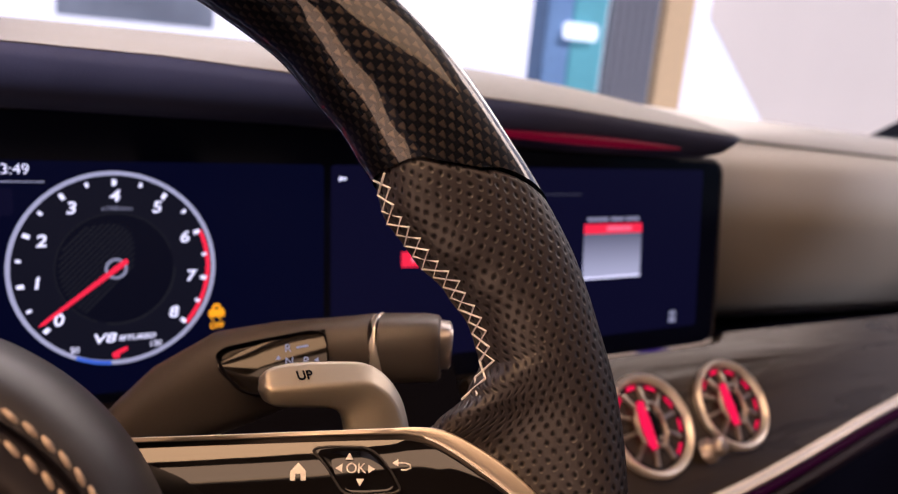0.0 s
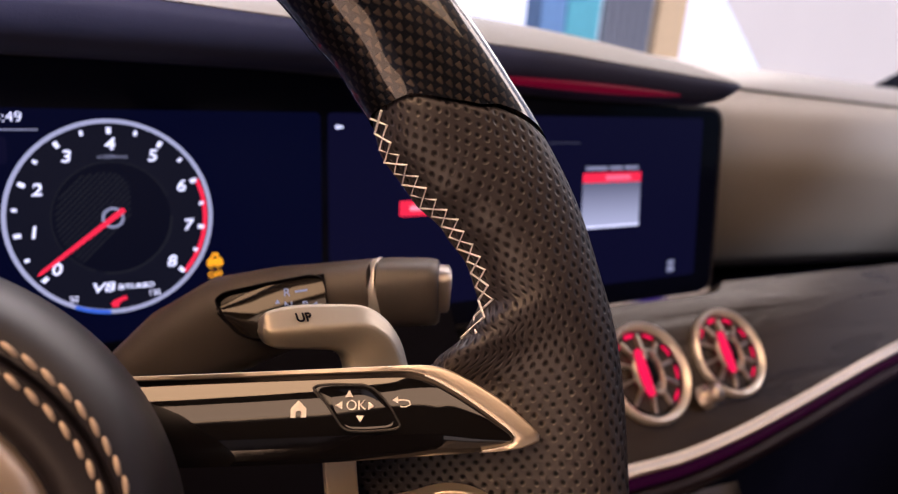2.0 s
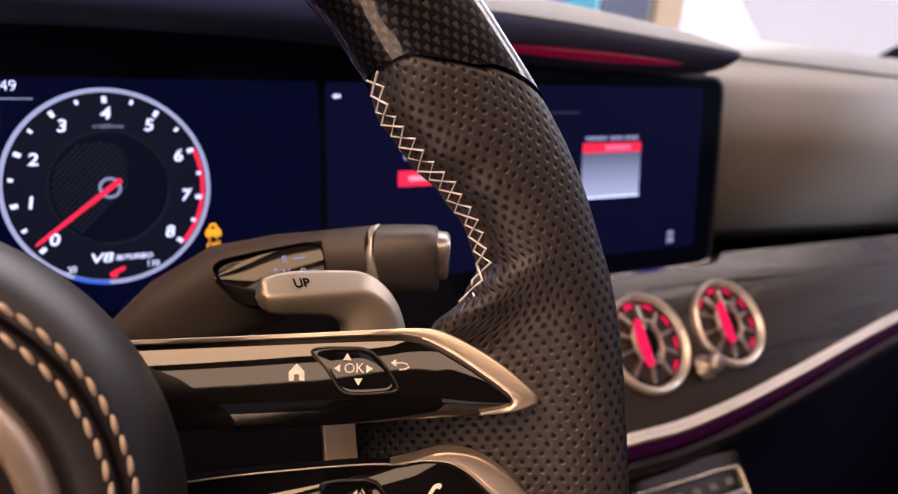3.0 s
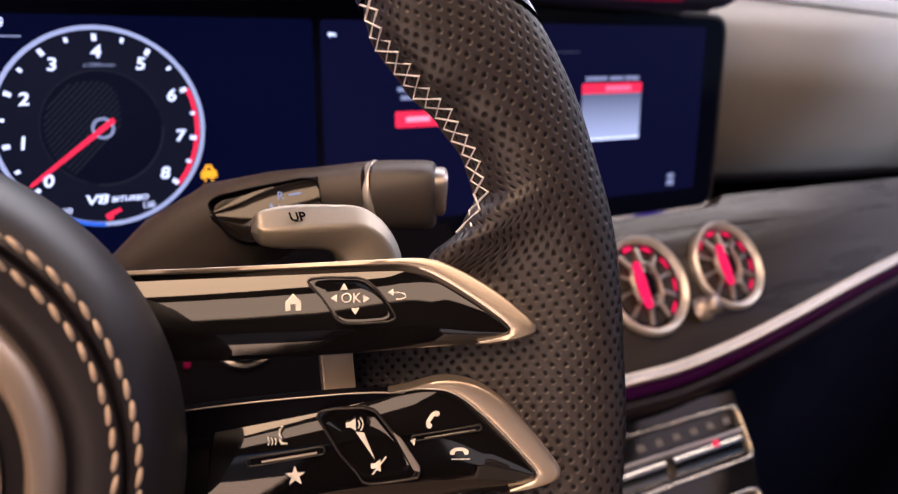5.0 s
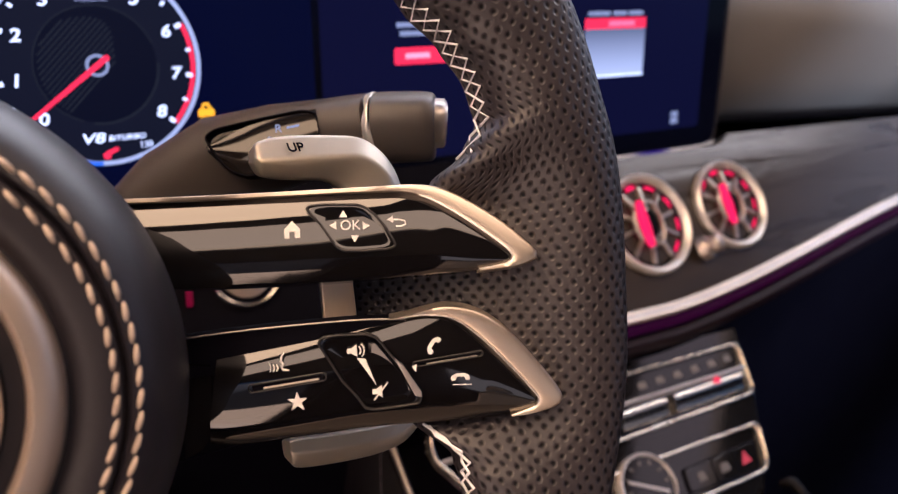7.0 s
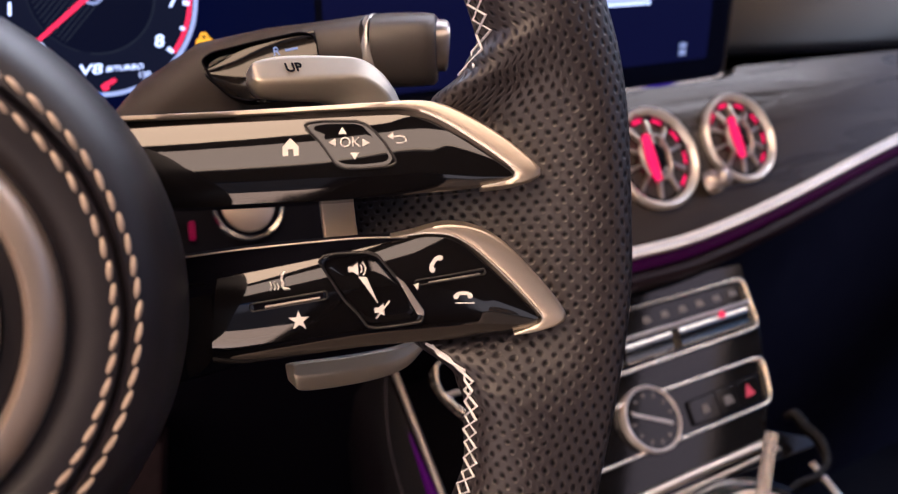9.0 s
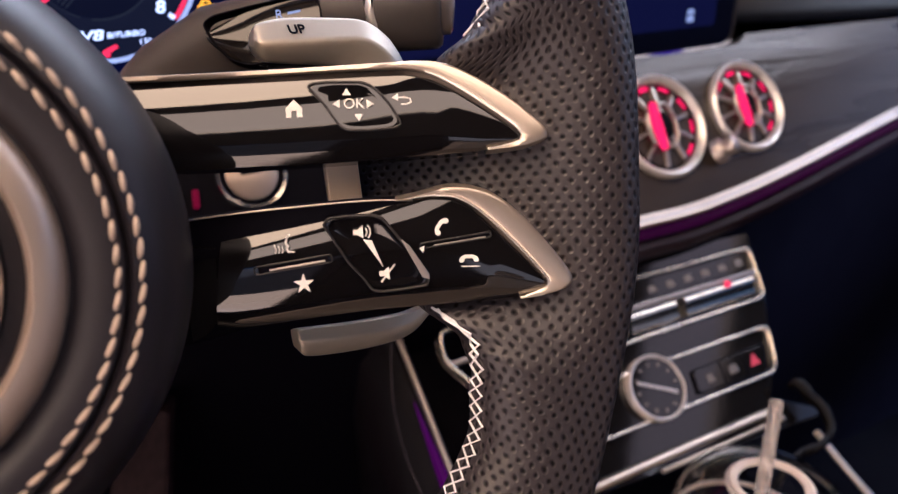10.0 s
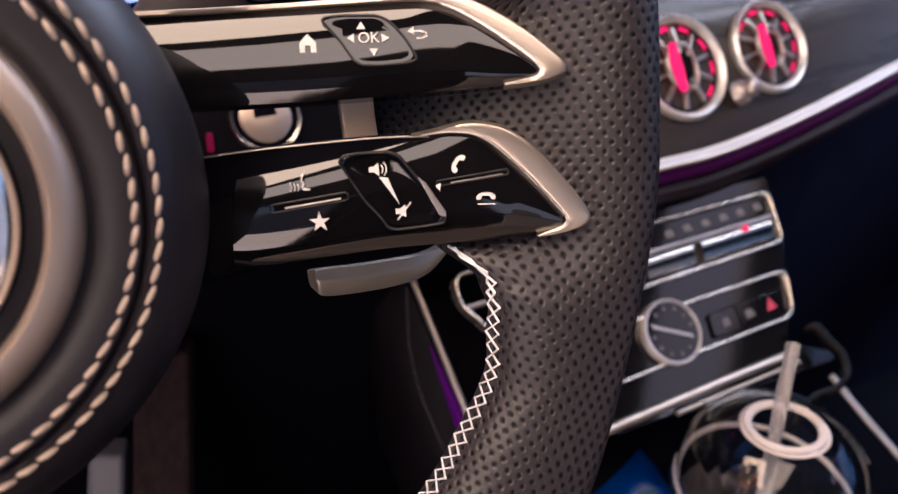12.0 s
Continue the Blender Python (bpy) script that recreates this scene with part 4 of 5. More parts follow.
def band(outer, inner, z0, thick, n=70, rise=0.0):
    """A bevelled metal band between two edge curves."""
    rings = []
    for a, b in zip(resample(outer, n), resample(inner, n)):
        d = b - a
        z = z0 + rise * max(0.0, -a[0] - 8) ** 2
        rings.append([mm((*a, -thick)), mm((*a, z - 0.6)), mm((*(a + d * 0.07), z - 0.15)), mm((*(a + d * 0.16), z)), mm((*(a + d * 0.86), z)), mm((*(a + d * 0.93), z - 0.12)), mm((*b, z - 0.55)), mm((*b, -thick))])
    return loft(rings)


podm = POD
T1 = spline([(-57, 13.8), (-13, 9.5), (8.5, 7.1), (14.2, 6.2), (19.8, 4.0), (25.6, -0.2), (32.2, -6.0), (38.4, -12.4)], 8)
B1 = spline([(-57, -6.0), (-47, -7.9), (-38.8, -9.2), (-10, -12.5), (15, -14.6), (28, -15.6), (37.2, -15.2)], 8)
pod1 = part("upper_switch_pod", *pillow(T1, B1, 2.4, 7, rise=0.0014), PIANO, wheel, "gloss black upper switch panel", m=podm)
E1 = spline([(-57, 14.9), (-13, 10.6), (8.7, 8.4), (16.5, 7.6), (23.0, 5.9), (29.6, 1.6), (36.7, -4.6), (41.5, -10.0), (44.3, -13.8), (43.6, -15.4), (40.1, -16.2), (36.0, -16.4), (29.5, -16.0)], 8)
I1 = spline([(-57, 13.7), (-13, 9.4), (8.5, 7.0), (14.0, 6.1), (19.4, 4.0), (25.2, -0.2), (31.6, -6.0), (36.4, -10.8), (38.0, -13.2), (37.7, -14.6), (36.2, -15.3), (33.2, -15.6), (29.5, -15.7)], 8)
part("chrome_edge", *band(E1, I1, 2.0, 7, rise=0.0014), CHAMPAGNE, pod1, "satin champagne edge")
# Thin tube added where the band's inner bevel catches the light.
part("bevel_glint", *tube([mm((*q, 1.75)) for q in I1[30:]], 0.00024, 6), BEZEL, pod1, "bright polished inner bead")

T2 = spline([(-35.5, -26.6), (-12, -25.9), (9, -24.6), (15.5, -24.4), (20.4, -25.9), (24.6, -29.2), (33.4, -40.2), (38.8, -48.4)], 8)
B2 = spline([(-40.5, -46.4), (-34, -47.6), (-20, -48.2), (-4, -48.8), (12, -50.2), (28, -51.6), (37.4, -51.0)], 8)
pod2 = part("lower_switch_pod", *pillow(T2, B2, 2.2, 7), PIANO, wheel, "gloss black lower switch panel", m=podm @ pose(0, -0.038, 0) @ pose(0, 0, 0, 10.5) @ pose(0, 0.038, 0))
E2 = spline([(6, -23.6), (11, -23.4), (15, -22.9), (19, -22.7), (23.5, -23.6), (28.3, -25.9), (33.2, -30.3), (37.5, -36.2), (41.5, -42.5), (44.1, -47.5), (44.3, -49.9), (42.6, -51.3), (39.1, -51.9), (35.3, -52.1), (31.5, -51.9)], 8)
I2 = spline([(6, -23.8), (11, -23.7), (13.5, -23.8), (16, -24.2), (20.2, -25.4), (24.2, -28.4), (28.9, -33.9), (33.2, -39.8), (36.9, -45.4), (38.7, -48.4), (38.1, -50.1), (36.2, -50.9), (33.8, -51.4), (32.6, -51.6), (31.5, -51.7)], 8)
part("chrome_edge", *band(E2, I2, 1.9, 7), CHAMPAGNE, pod2, "satin champagne edge")
# Same added tube for the lower band's bevel highlight.
part("bevel_glint", *tube([mm((*q, 1.65)) for q in I2[4:]], 0.00024, 6), BEZEL, pod2, "bright polished inner bead")
v, f = pillow(spline([(-46, -25.5), (-41, -26.6), (-37.2, -27.6)], 4), spline([(-47, -49), (-43, -47.6), (-40.2, -45)], 4), -1.0, 9, 12, 8)
part("pod_root", v, f, PIANO, pod2)

part("edge_line", *tube([mm((x, y, 0.6)) for x, y in spline([(-46, -20.2), (-30, -20.6), (-14, -21.6), (0, -22.8), (10, -24.4)], 5)], 0.00022, 6), SATIN, pod2, "thin chrome line")
part("pod_shoulder", *pillow(spline([(-47, -20.4), (-30, -20.8), (-14, -21.8), (0, -23.0), (12, -25.0)], 4), spline([(-47, -30), (-30, -30), (-14, -29), (0, -28.5), (12, -28)], 4), -0.3, 8, 20, 8), BLACK, pod2)

# markings and keys
Z1 = 2.45
okp = rounded([(-9.9, 5.5), (-8.8, 6.3), (-4.9, 6.1), (2.9, 4.8), (5.1, 3.6), (7.1, 1.3), (9.0, -1.9), (10.6, -5.8), (10.6, -7.0), (8.9, -7.6), (2.5, -7.1), (-2.2, -6.3), (-4.0, -5.0), (-5.5, -1.9), (-7.0, 1.2)], 0.8, 3)
okpad = part("ok_pad", *domed(okp, 1.2, 2.5, -0.7), PIANO, pod1, "gloss touch pad")
part("pad_rim", *frame_ring(okp, 0.55, 1.4, 3.0, 0.15), PANELGREY, okpad)
lettering("ok_mark", "OK", 3.4, WHITEINK, okpad, 0.4, -0.3, 2.85, turn=-8)
for x, y, turn in ((-0.9, 2.7, 82), (4.0, -0.9, -8), (-3.6, 0.4, 172), (1.0, -3.5, 262)):
    part("arrow_mark", *moved(slab([(1.0, 0), (-0.7, 1.0), (-0.7, -1.0)], 2.7, 2.86, 0.05), pose(x * 0.001, y * 0.001, 0, 0, 0, turn)), WHITEINK, okpad, smooth=False)
part("home_mark", *moved(slab([(-1.9, -2.1), (-0.65, -2.1), (-0.65, -0.5), (0.65, -0.5), (0.65, -2.1), (1.9, -2.1), (1.9, 0.1), (0, 2.1), (-1.9, 0.1)], Z1 - 0.25, Z1 + 0.06, 0.05), pose(-0.0136, 0.0010, 0, 0, 0, -7)), WHITEINK, pod1, "white home symbol", smooth=False)
ret = tube([mm((12.0 + x, -1.1 + y, Z1 - 0.1)) for x, y in ((-1.6, 0.7), (0.2, 0.5), (1.5, 0.0), (1.6, -0.9), (0.4, -1.2), (-0.8, -1.0))], 0.00022, 6)
part("return_mark", *join(ret, moved(slab([(-1.0, 0), (0.5, 0.9), (0.5, -0.9)], Z1 - 0.2, Z1 + 0.05, 0.05), pose(0.0103, -0.0003, 0, 0, 0, -6))), WHITEINK, pod1, "white return symbol", smooth=False)

Z2 = 2.2
vol = rounded([(-11.6, -26.2), (-10.0, -24.9), (-6.8, -24.9), (0.2, -25.8), (2.7, -27.1), (7.3, -35.2), (11.0, -43.3), (10.1, -44.8), (5.7, -44.8), (-0.8, -44.5), (-3.0, -43.7), (-4.5, -40.5), (-7.3, -36.3), (-9.5, -31.0)], 0.8, 3)
volk = part("volume_key", *domed(vol, 0.8, 2.3, -0.8), PIANO, pod2, "gloss volume key")
part("key_rim", *frame_ring(vol, 0.5, 1.0, 2.85, 0.15), PANELGREY, volk)
part("key_light_edge", *slab([(5.9, -32.9), (7.5, -34.4), (11.0, -42.0), (10.8, -43.2), (9.3, -42.5)], 2.5, 2.9, 0.2), SATIN, volk)
part("volume_mark", *slab([(-2.8, -31.3), (-0.9, -31.8), (0.7, -38.5)], 2.5, 2.72, 0.05), WHITEINK, volk, smooth=False)
speaker = [(-1.9, 0.6), (-0.9, 0.6), (0.4, 1.5), (0.4, -1.5), (-0.9, -0.6), (-1.9, -0.6)]
waves = [tube([mm((r * math.cos(a), r * math.sin(a), 2.65)) for a in np.linspace(-0.8, 0.8, 7)], 0.00017, 5) for r in (1.3, 2.1)]
part("speaker_mark", *moved(join(slab(speaker, 2.5, 2.72, 0.05), *waves), pose(-0.0029, -0.0295, 0, 0, 0, -6)), WHITEINK, volk, smooth=False)
part("mute_mark", *moved(join(slab(speaker, 2.5, 2.72, 0.05), tube([mm((-1.6, -2.0, 2.7)), mm((1.8, 2.0, 2.7))], 0.0002, 5)), pose(0.0014, -0.0401, 0, 0, 0, -6)), WHITEINK, volk, smooth=False)
star = [(r * math.sin(math.pi * k / 5), r * math.cos(math.pi * k / 5)) for k in range(10) for r in ((2.5 if k % 2 == 0 else 1.0),)]
part("star_mark", *moved(slab(star, Z2 - 0.3, Z2 + 0.1, 0.05), pose(-0.0183, -0.0393, 0, 0, 0, -6)), WHITEINK, pod2, "white star symbol", smooth=False)
face = tube([mm((x, y, Z2)) for x, y in ((1.5, 2.3), (0.8, 1.5), (0.6, 0.4), (1.0, -0.4), (0.7, -1.1), (1.0, -1.7), (2.4, -1.9))], [0.00014, 0.00030, 0.00026, 0.00034, 0.00028, 0.00034, 0.00016], 6)
bars = [tube([mm((-x - 0.2, -1.9 - 0.05 * x, Z2)), mm((-x + 0.15, -1.2, Z2)), mm((-x - 0.2, -0.4 + 0.25 * x, Z2))], 0.00017, 5) for x in (0.3, 1.1, 1.9)]
part("voice_mark", *moved(join(face, *bars), pose(-0.0211, -0.0294, 0, 0, 0, -6)), WHITEINK, pod2, "white voice symbol", smooth=False)


def handset(cx, cy, turn, z):
    arc = [(-2.3, -0.7), (-2.3, 0.3), (-1.2, 1.1), (1.2, 1.1), (2.3, 0.3), (2.3, -0.7), (1.1, -0.7), (1.0, 0.2), (-1.0, 0.2), (-1.1, -0.7)]
    return moved(slab(rounded(arc, 0.55, 4), z - 0.3, z + 0.1, 0.05), pose(cx * 0.001, cy * 0.001, 0, 0, 0, turn))


part("call_mark", *handset(15.6, -31.5, 48, Z2 - 0.1), WHITEINK, pod2, "white handset symbol", smooth=False)
part("hangup_mark", *join(handset(20.7, -40.2, -8, Z2 - 0.1), tube([mm((18.6, -41.6, Z2 - 0.1)), mm((23.0, -42.3, Z2 - 0.1))], 0.00018, 5)), WHITEINK, pod2, "white handset symbol", smooth=False)


def slot(x0, y0, x1, y1, r, z):
    a = math.degrees(math.atan2(y1 - y0, x1 - x0))
    ln_ = math.hypot(x1 - x0, y1 - y0)
    o = [(-r, -r), (ln_ + r, -r), (ln_ + r, r), (-r, r)]
    return moved(frame_ring(rounded(o, r * 0.98, 4), 0.35, z - 1, z, 0.1), pose(x0 * 0.001, y0 * 0.001, 0, 0, 0, a))


for x0, y0, x1, y1, r, z in ((-28.0, -34.4, -11.6, -34.4, 1.1, 2.5), (10.6, -35.2, 26.2, -35.3, 0.8, 2.25)):
    part("key_slot", *slot(x0, y0, x1, y1, r, z), PANELGREY, pod2, "narrow slot between two keys")
    part("slot_bed", *slab([(x0, y0 - r * 0.7), (x1, y1 - r * 0.7), (x1, y1 + r * 0.7), (x0, y0 + r * 0.7)], z - 1, z - 0.15, 0.05), BLACK, pod2)
    part("slot_line", *tube([mm((x0 + 2.6, y0 - 0.3, z - 0.1)), mm((x1 - 0.8, y1 - 0.3, z - 0.1))], 0.00028 if x0 < 0 else 0.00014, 6), SATIN, pod2, "bright line in the slot")
part("slot_mark", *slab([(9.6, -35.6), (10.9, -35.2), (10.4, -37.0)], 1.9, 2.3, 0.05), WHITEINK, pod2, smooth=False)

# spoke plate between the pods and the hub arms behind them
part("spoke_plate", *slab(rounded([(98.2, -12), (106.9, -12), (107.8, 6), (99.2, 6)], 1), -30, -28.2, 0.4), PLATE, wheel, "satin champagne spoke plate")
part("spoke_core", *slab(rounded([(40, -30), (146, -30), (146, -38), (40, -40)], 4), -50, -42, 2), BLACK, wheel)


# shift paddles
def folded(top, crease, low, depth):
    """A paddle of two faces that meet in a soft crease; three curves of u, v, w in mm."""
    rings = []
    for a, k, c in zip(spline(top, 8), spline(crease, 8), spline(low, 8)):
        back_a, back_c = a + np.array([0, -1.0, -depth]), c + np.array([0, 1.0, -depth])
        rings.append([mm(q) for q in (back_a, a + np.array([0, 0, -1.6]), a + (k - a) * 0.06, a + (k - a) * 0.16, a + (k - a) * 0.82, k + (a - k) * 0.06, k + (c - k) * 0.08, k + (c - k) * 0.25, k + (c - k) * 0.88, c + np.array([0, 0, -1.2]), back_c)])
    return loft(rings)


up = part("shift_paddle", *folded(
    [(97.2, 36.6, -62.5), (99.0, 39.8, -63.5), (108, 40.9, -64), (122.6, 39.7, -64), (130.4, 38.2, -63.5), (135.6, 34.4, -63), (139.0, 29.2, -62.5), (141.0, 22, -62), (142, 8, -62)],
    [(96.6, 34.9, -60.5), (98.6, 33.6, -58.8), (106, 33.0, -58.2), (120, 32.2, -58), (127.4, 31.6, -58), (132.0, 29.4, -58.4), (136.2, 24.9, -59), (138.6, 18, -60), (139.6, 6, -60)],
    [(96.6, 33.4, -61.5), (98.2, 29.6, -61), (103, 28.0, -61), (113, 26.6, -61), (117.6, 25.5, -61), (120.6, 23.6, -61), (121.6, 20.6, -61), (121.7, 14, -61), (121.7, 5, -61)], 7), PADDLE, wheel, "satin silver upshift paddle", sharp=70)
mark = lettering("paddle_mark", "UP", 4.9, DARKINK, up, 0, 0, 0, bold=0.012, label="dark UP lettering")
mark.matrix_local = pose(0.1089, 0.0366, -0.0606, -37, 0, -3) @ Matrix.Diagonal((0.84, 1, 1, 1))
part("shift_paddle", *folded(
    [(92.9, -47.6, -62), (94.6, -46.6, -61.5), (108.4, -48.4, -61), (124.9, -50.0, -61), (131, -50.2, -62), (136, -49.6, -63)],
    [(92.5, -49.2, -60.6), (94.7, -50.2, -60), (106, -52.2, -60), (119, -53.6, -60), (127, -53.4, -61), (134.5, -51.2, -62)],
    [(92.8, -52.0, -62), (94.3, -55.0, -62), (105, -57.0, -62), (118.4, -58.1, -62), (128.1, -57.3, -62.5), (135.4, -52.8, -63)], 8), PADDLE, wheel, "satin silver downshift paddle", sharp=70)


# ---- column stalk ----
stalk = thing("selector_stalk", "dark grey gear selector stalk with chrome ring", "gear selector")


def oval_loft(stations, n=40):
    """Rings of (centre, half width across, half height) along the stalk."""
    rings = []
    for i, (c, a, b) in enumerate(stations):
        c0, c1 = Vector(stations[max(i - 1, 0)][0]), Vector(stations[min(i + 1, len(stations) - 1)][0])
        t = (c1 - c0).normalized()
        up_ = (Vector((0, 0, 1)) - t * t.z).normalized()
        side = t.cross(up_)
        rings.append([Vector(c) + side * a * math.copysign(abs(math.cos(q)) ** 0.75, math.cos(q)) + up_ * b * math.copysign(abs(math.sin(q)) ** 0.75, math.sin(q)) for q in (2 * math.pi * j / n for j in range(n))])
    return loft(rings)


ST = [((0.026, 0.292, 0.853), 0.012, 0.011), ((0.040, 0.284, 0.8722), 0.014, 0.0118), ((0.0530, 0.279, 0.8828), 0.013, 0.0155), ((0.0720, 0.270, 0.8949), 0.0130, 0.0178), ((0.0895, 0.2585, 0.9039), 0.0125, 0.0149), ((0.1010, 0.2485, 0.9092), 0.0120, 0.0130), ((0.1152, 0.2374, 0.9148), 0.0119, 0.0117)]
part("body", *oval_loft(ST), STALK, stalk, "matt dark grey lever")
part("ring", *oval_loft([((0.1151, 0.2375, 0.9148), 0.0116, 0.0114), ((0.1153, 0.2373, 0.9148), 0.0122, 0.0120), ((0.1160, 0.2368, 0.9149), 0.0122, 0.0120), ((0.1162, 0.2367, 0.9150), 0.0116, 0.0114)]), BEZEL, stalk, "narrow chrome ring")
part("tip", *oval_loft([((0.1160, 0.2368, 0.9149), 0.0118, 0.0117), ((0.1205, 0.2340, 0.9156), 0.0118, 0.0118), ((0.130, 0.2282, 0.9168), 0.0116, 0.0116), ((0.1328, 0.2266, 0.9170), 0.0112, 0.0112), ((0.1338, 0.2260, 0.9171), 0.0100, 0.0100)]), STALK, stalk, "matt grey turning tip")
part("push_button", *oval_loft([((0.1335, 0.2262, 0.9184), 0.0086, 0.0082), ((0.1362, 0.2246, 0.9186), 0.0084, 0.0080), ((0.1368, 0.2243, 0.9186), 0.0074, 0.0070)]), SATIN, stalk, "chrome park button")
sx = Vector((0.0323, -0.0172, 0.0085)).normalized()
sn = Vector((-0.36, -0.80, 0.42))
sn = (sn - sx * sn.dot(sx)).normalized()
sy = sn.cross(sx)
SWIN = axes((0.0821, 0.2469, 0.9064), sx, sy, sn) @ pose(0, 0, 0.0058, -6, 4, 0)
WOUT = rounded([(-20.2, 7.6), (-16.5, 9.8), (-3.4, 11.0), (13.7, 12.0), (18.2, 10.2), (18.2, 0.0), (16, -8), (-7.4, -8.2), (-13.0, -5.6), (-17.2, 0.2)], 2.0)
win = part("marking_window", *pillow([(x, 11.4 - 0.0062 * (x - 14) ** 2 if x < 14 else 11.6) for x in np.linspace(-19.6, 18, 18)], [(x, -8.2 + 0.045 * max(0.0, -x - 4) ** 2) for x in np.linspace(-19.2, 18, 18)], 1.3, 6, 30, 18, 2.0), SMOKED, stalk, "smoked gloss window with gear letters", m=SWIN)
part("window_rim", *frame_ring(WOUT, 0.7, -5, 0.9, 0.2), BLACK, win)
for body, x, y, z in (("R", 5.0, 6.4, 1.05), ("N", 5.2, 1.8, 1.35), ("P", 10.8, 1.2, 1.35)):
    lettering("gear_letter", body, 4.0, SCRGREY, win, x, y, z, turn=-2)
for x, y, z, turn in ((1.6, 3.6, 1.25, 90), (14.4, 1.2, 1.3, 180)):
    part("gear_mark", *moved(slab([(0.9, 0), (-0.6, 0.9), (-0.6, -0.9)], z - 0.3, z + 0.1, 0.05), pose(x * 0.001, y * 0.001, 0, 0, 0, turn)), SCRGREY, win, smooth=False)
part("gear_mark", *slab([(7.8, 6.0), (12.0, 6.2), (12.0, 6.9), (7.8, 6.7)], 0.4, 1.15, 0.05), SCRGREY, win)

# steering column and the start button beyond the spokes
col = thing("steering_column", "black plastic steering column shroud", "column shroud", WHEEL @ pose(-0.002, -0.006, -0.05))
part("shroud", *lathe([(30, 0), (46, -20), (52, -70), (58, -130), (0.01, -130)], 48), BLACK, col)
STARTB = TRIM @ pose(0.0948, 0.0120, 0.0005) @ Matrix.Scale(0.93, 4)
start = thing("start_button", "round silver start button on the dark dashboard", "button", STARTB)
part("ring", *lathe([(19, -6), (19, 1.5), (17.8, 3), (16.2, 2.6), (15.6, -2)], 64), CHROME, start, "bright outer ring")
part("gap", *lathe([(15.6, 0.4), (13, 0.2), (0.01, 0.2)], 48), BLACK, start)
part("cap", *lathe([(13.4, -2), (13.2, 1.8), (11.8, 2.6), (0.01, 2.4)], 64), RINGMETAL, start, "satin cap")
part("caption", *slab(rounded([(-6, 0), (6, 0), (5.4, 5), (-5.4, 5)], 1.2), 2.3, 2.6, 0.05), DARKINK, start)


# ---- centre stack ----
stack = thing("centre_stack", "dark grey centre stack with chrome-framed controls", "centre stack", LOW)
part("panel", *slab([(232, 85), (408, 76), (398, 30), (378, -12), (366, -26), (398, -42), (395, -47), (232, -38)], -60, -2, 1.5), STACKGLOSS, stack, "dark grey gloss panel", smooth=False)


def chrome_frame(outline, r, wid, name, label):
    return part(name, *frame_ring(rounded(outline, r, 6), wid, -6, 1.8, 0.6), STACKRIM, stack, label)


ac = chrome_frame([(172, 70), (402, 66), (396, 31), (184, 31), (169, 54)], 7, 2.0, "climate_frame", "satin chrome climate control frame")
part("upper_keys", *slab(rounded([(232, 66.5), (398, 63), (395, 52), (232, 52)], 4), -6, -0.5, 0.5), STACKGLOSS, ac)
part("divider", *slab([(172, 52.2), (396, 50.5), (396, 48.0), (172, 49.7)], -4, 1.4, 0.5), SATIN, ac)
for k in range(6):
    x = 315 + k * 14.6
    part("key_symbol", *slab(rounded([(x - 3.4, 55.4), (x + 3.4, 55.4), (x + 2.6, 59.6), (x - 2.6, 59.6)], 1.2), -0.7, -0.2, 0.1), PANELMARK, ac)
for x0, x1 in ((229, 284), (287, 323), (330, 388)):
    part("toggle", *loft([[mm((x, 41.5 + y, z)) for y, z in ((-6.2, 0.6), (-5.6, 2.0), (-4.4, 2.6), (-0.6, 3.4), (1.2, 5.0), (3.6, 5.4), (5.2, 3.8), (5.6, 1.0), (4, -3), (-5, -3))] for x in (x0, x1)]), STACKCHROME, ac, "satin chrome toggle", sharp=60)
part("lamp", *lathe([(2.3, 6.3), (2.0, 7.4), (0.01, 7.6)], 16), SCRRED, ac, "small red indicator lamp", m=pose(0.366, 0.0462, -0.001))
lowf = chrome_frame([(190, 17.5), (388, 15.5), (378, -14), (190, -14)], 9, 2.0, "lower_frame", "satin chrome lower frame")
part("key_plate", *slab(rounded([(318, 4), (378, 5.0), (371, -11.0), (316, -8.5)], 2.5), -3, -0.8, 0.4), STACKGLOSS, lowf)
part("plate_line", *frame_ring(rounded([(317, 5), (379.4, 6.0), (372, -12.0), (315, -9.5)], 2.5), 0.7, -3, -0.4, 0.1), BLACK, lowf)
part("plate_line", *slab([(338.6, 4.6), (339.4, 4.6), (337.8, -9.4), (337.0, -9.4)], -3, -0.5, 0.05), BLACK, lowf, smooth=False)
part("plate_line", *slab([(357.6, 5.0), (358.4, 5.0), (356.2, -10.2), (355.4, -10.2)], -3, -0.5, 0.05), BLACK, lowf, smooth=False)
for x, w_ in ((328, 3.0), (347, 4.0)):
    part("key_symbol", *slab(rounded([(x - w_, -5.5), (x + w_, -5), (x + w_ * 0.7, 0.0), (x - w_ * 0.7, 0.0)], 1.0), -0.9, -0.4, 0.1), PANELMARK, lowf)
part("hazard_mark", *slab(rounded([(360.5, -5.5), (369, -5.0), (365.5, 2.4)], 0.8, 3), -0.9, -0.3, 0.1), glow("hazard_red", (0.55, 0.05, 0.05), 0.8), lowf, "red hazard triangle", smooth=False)
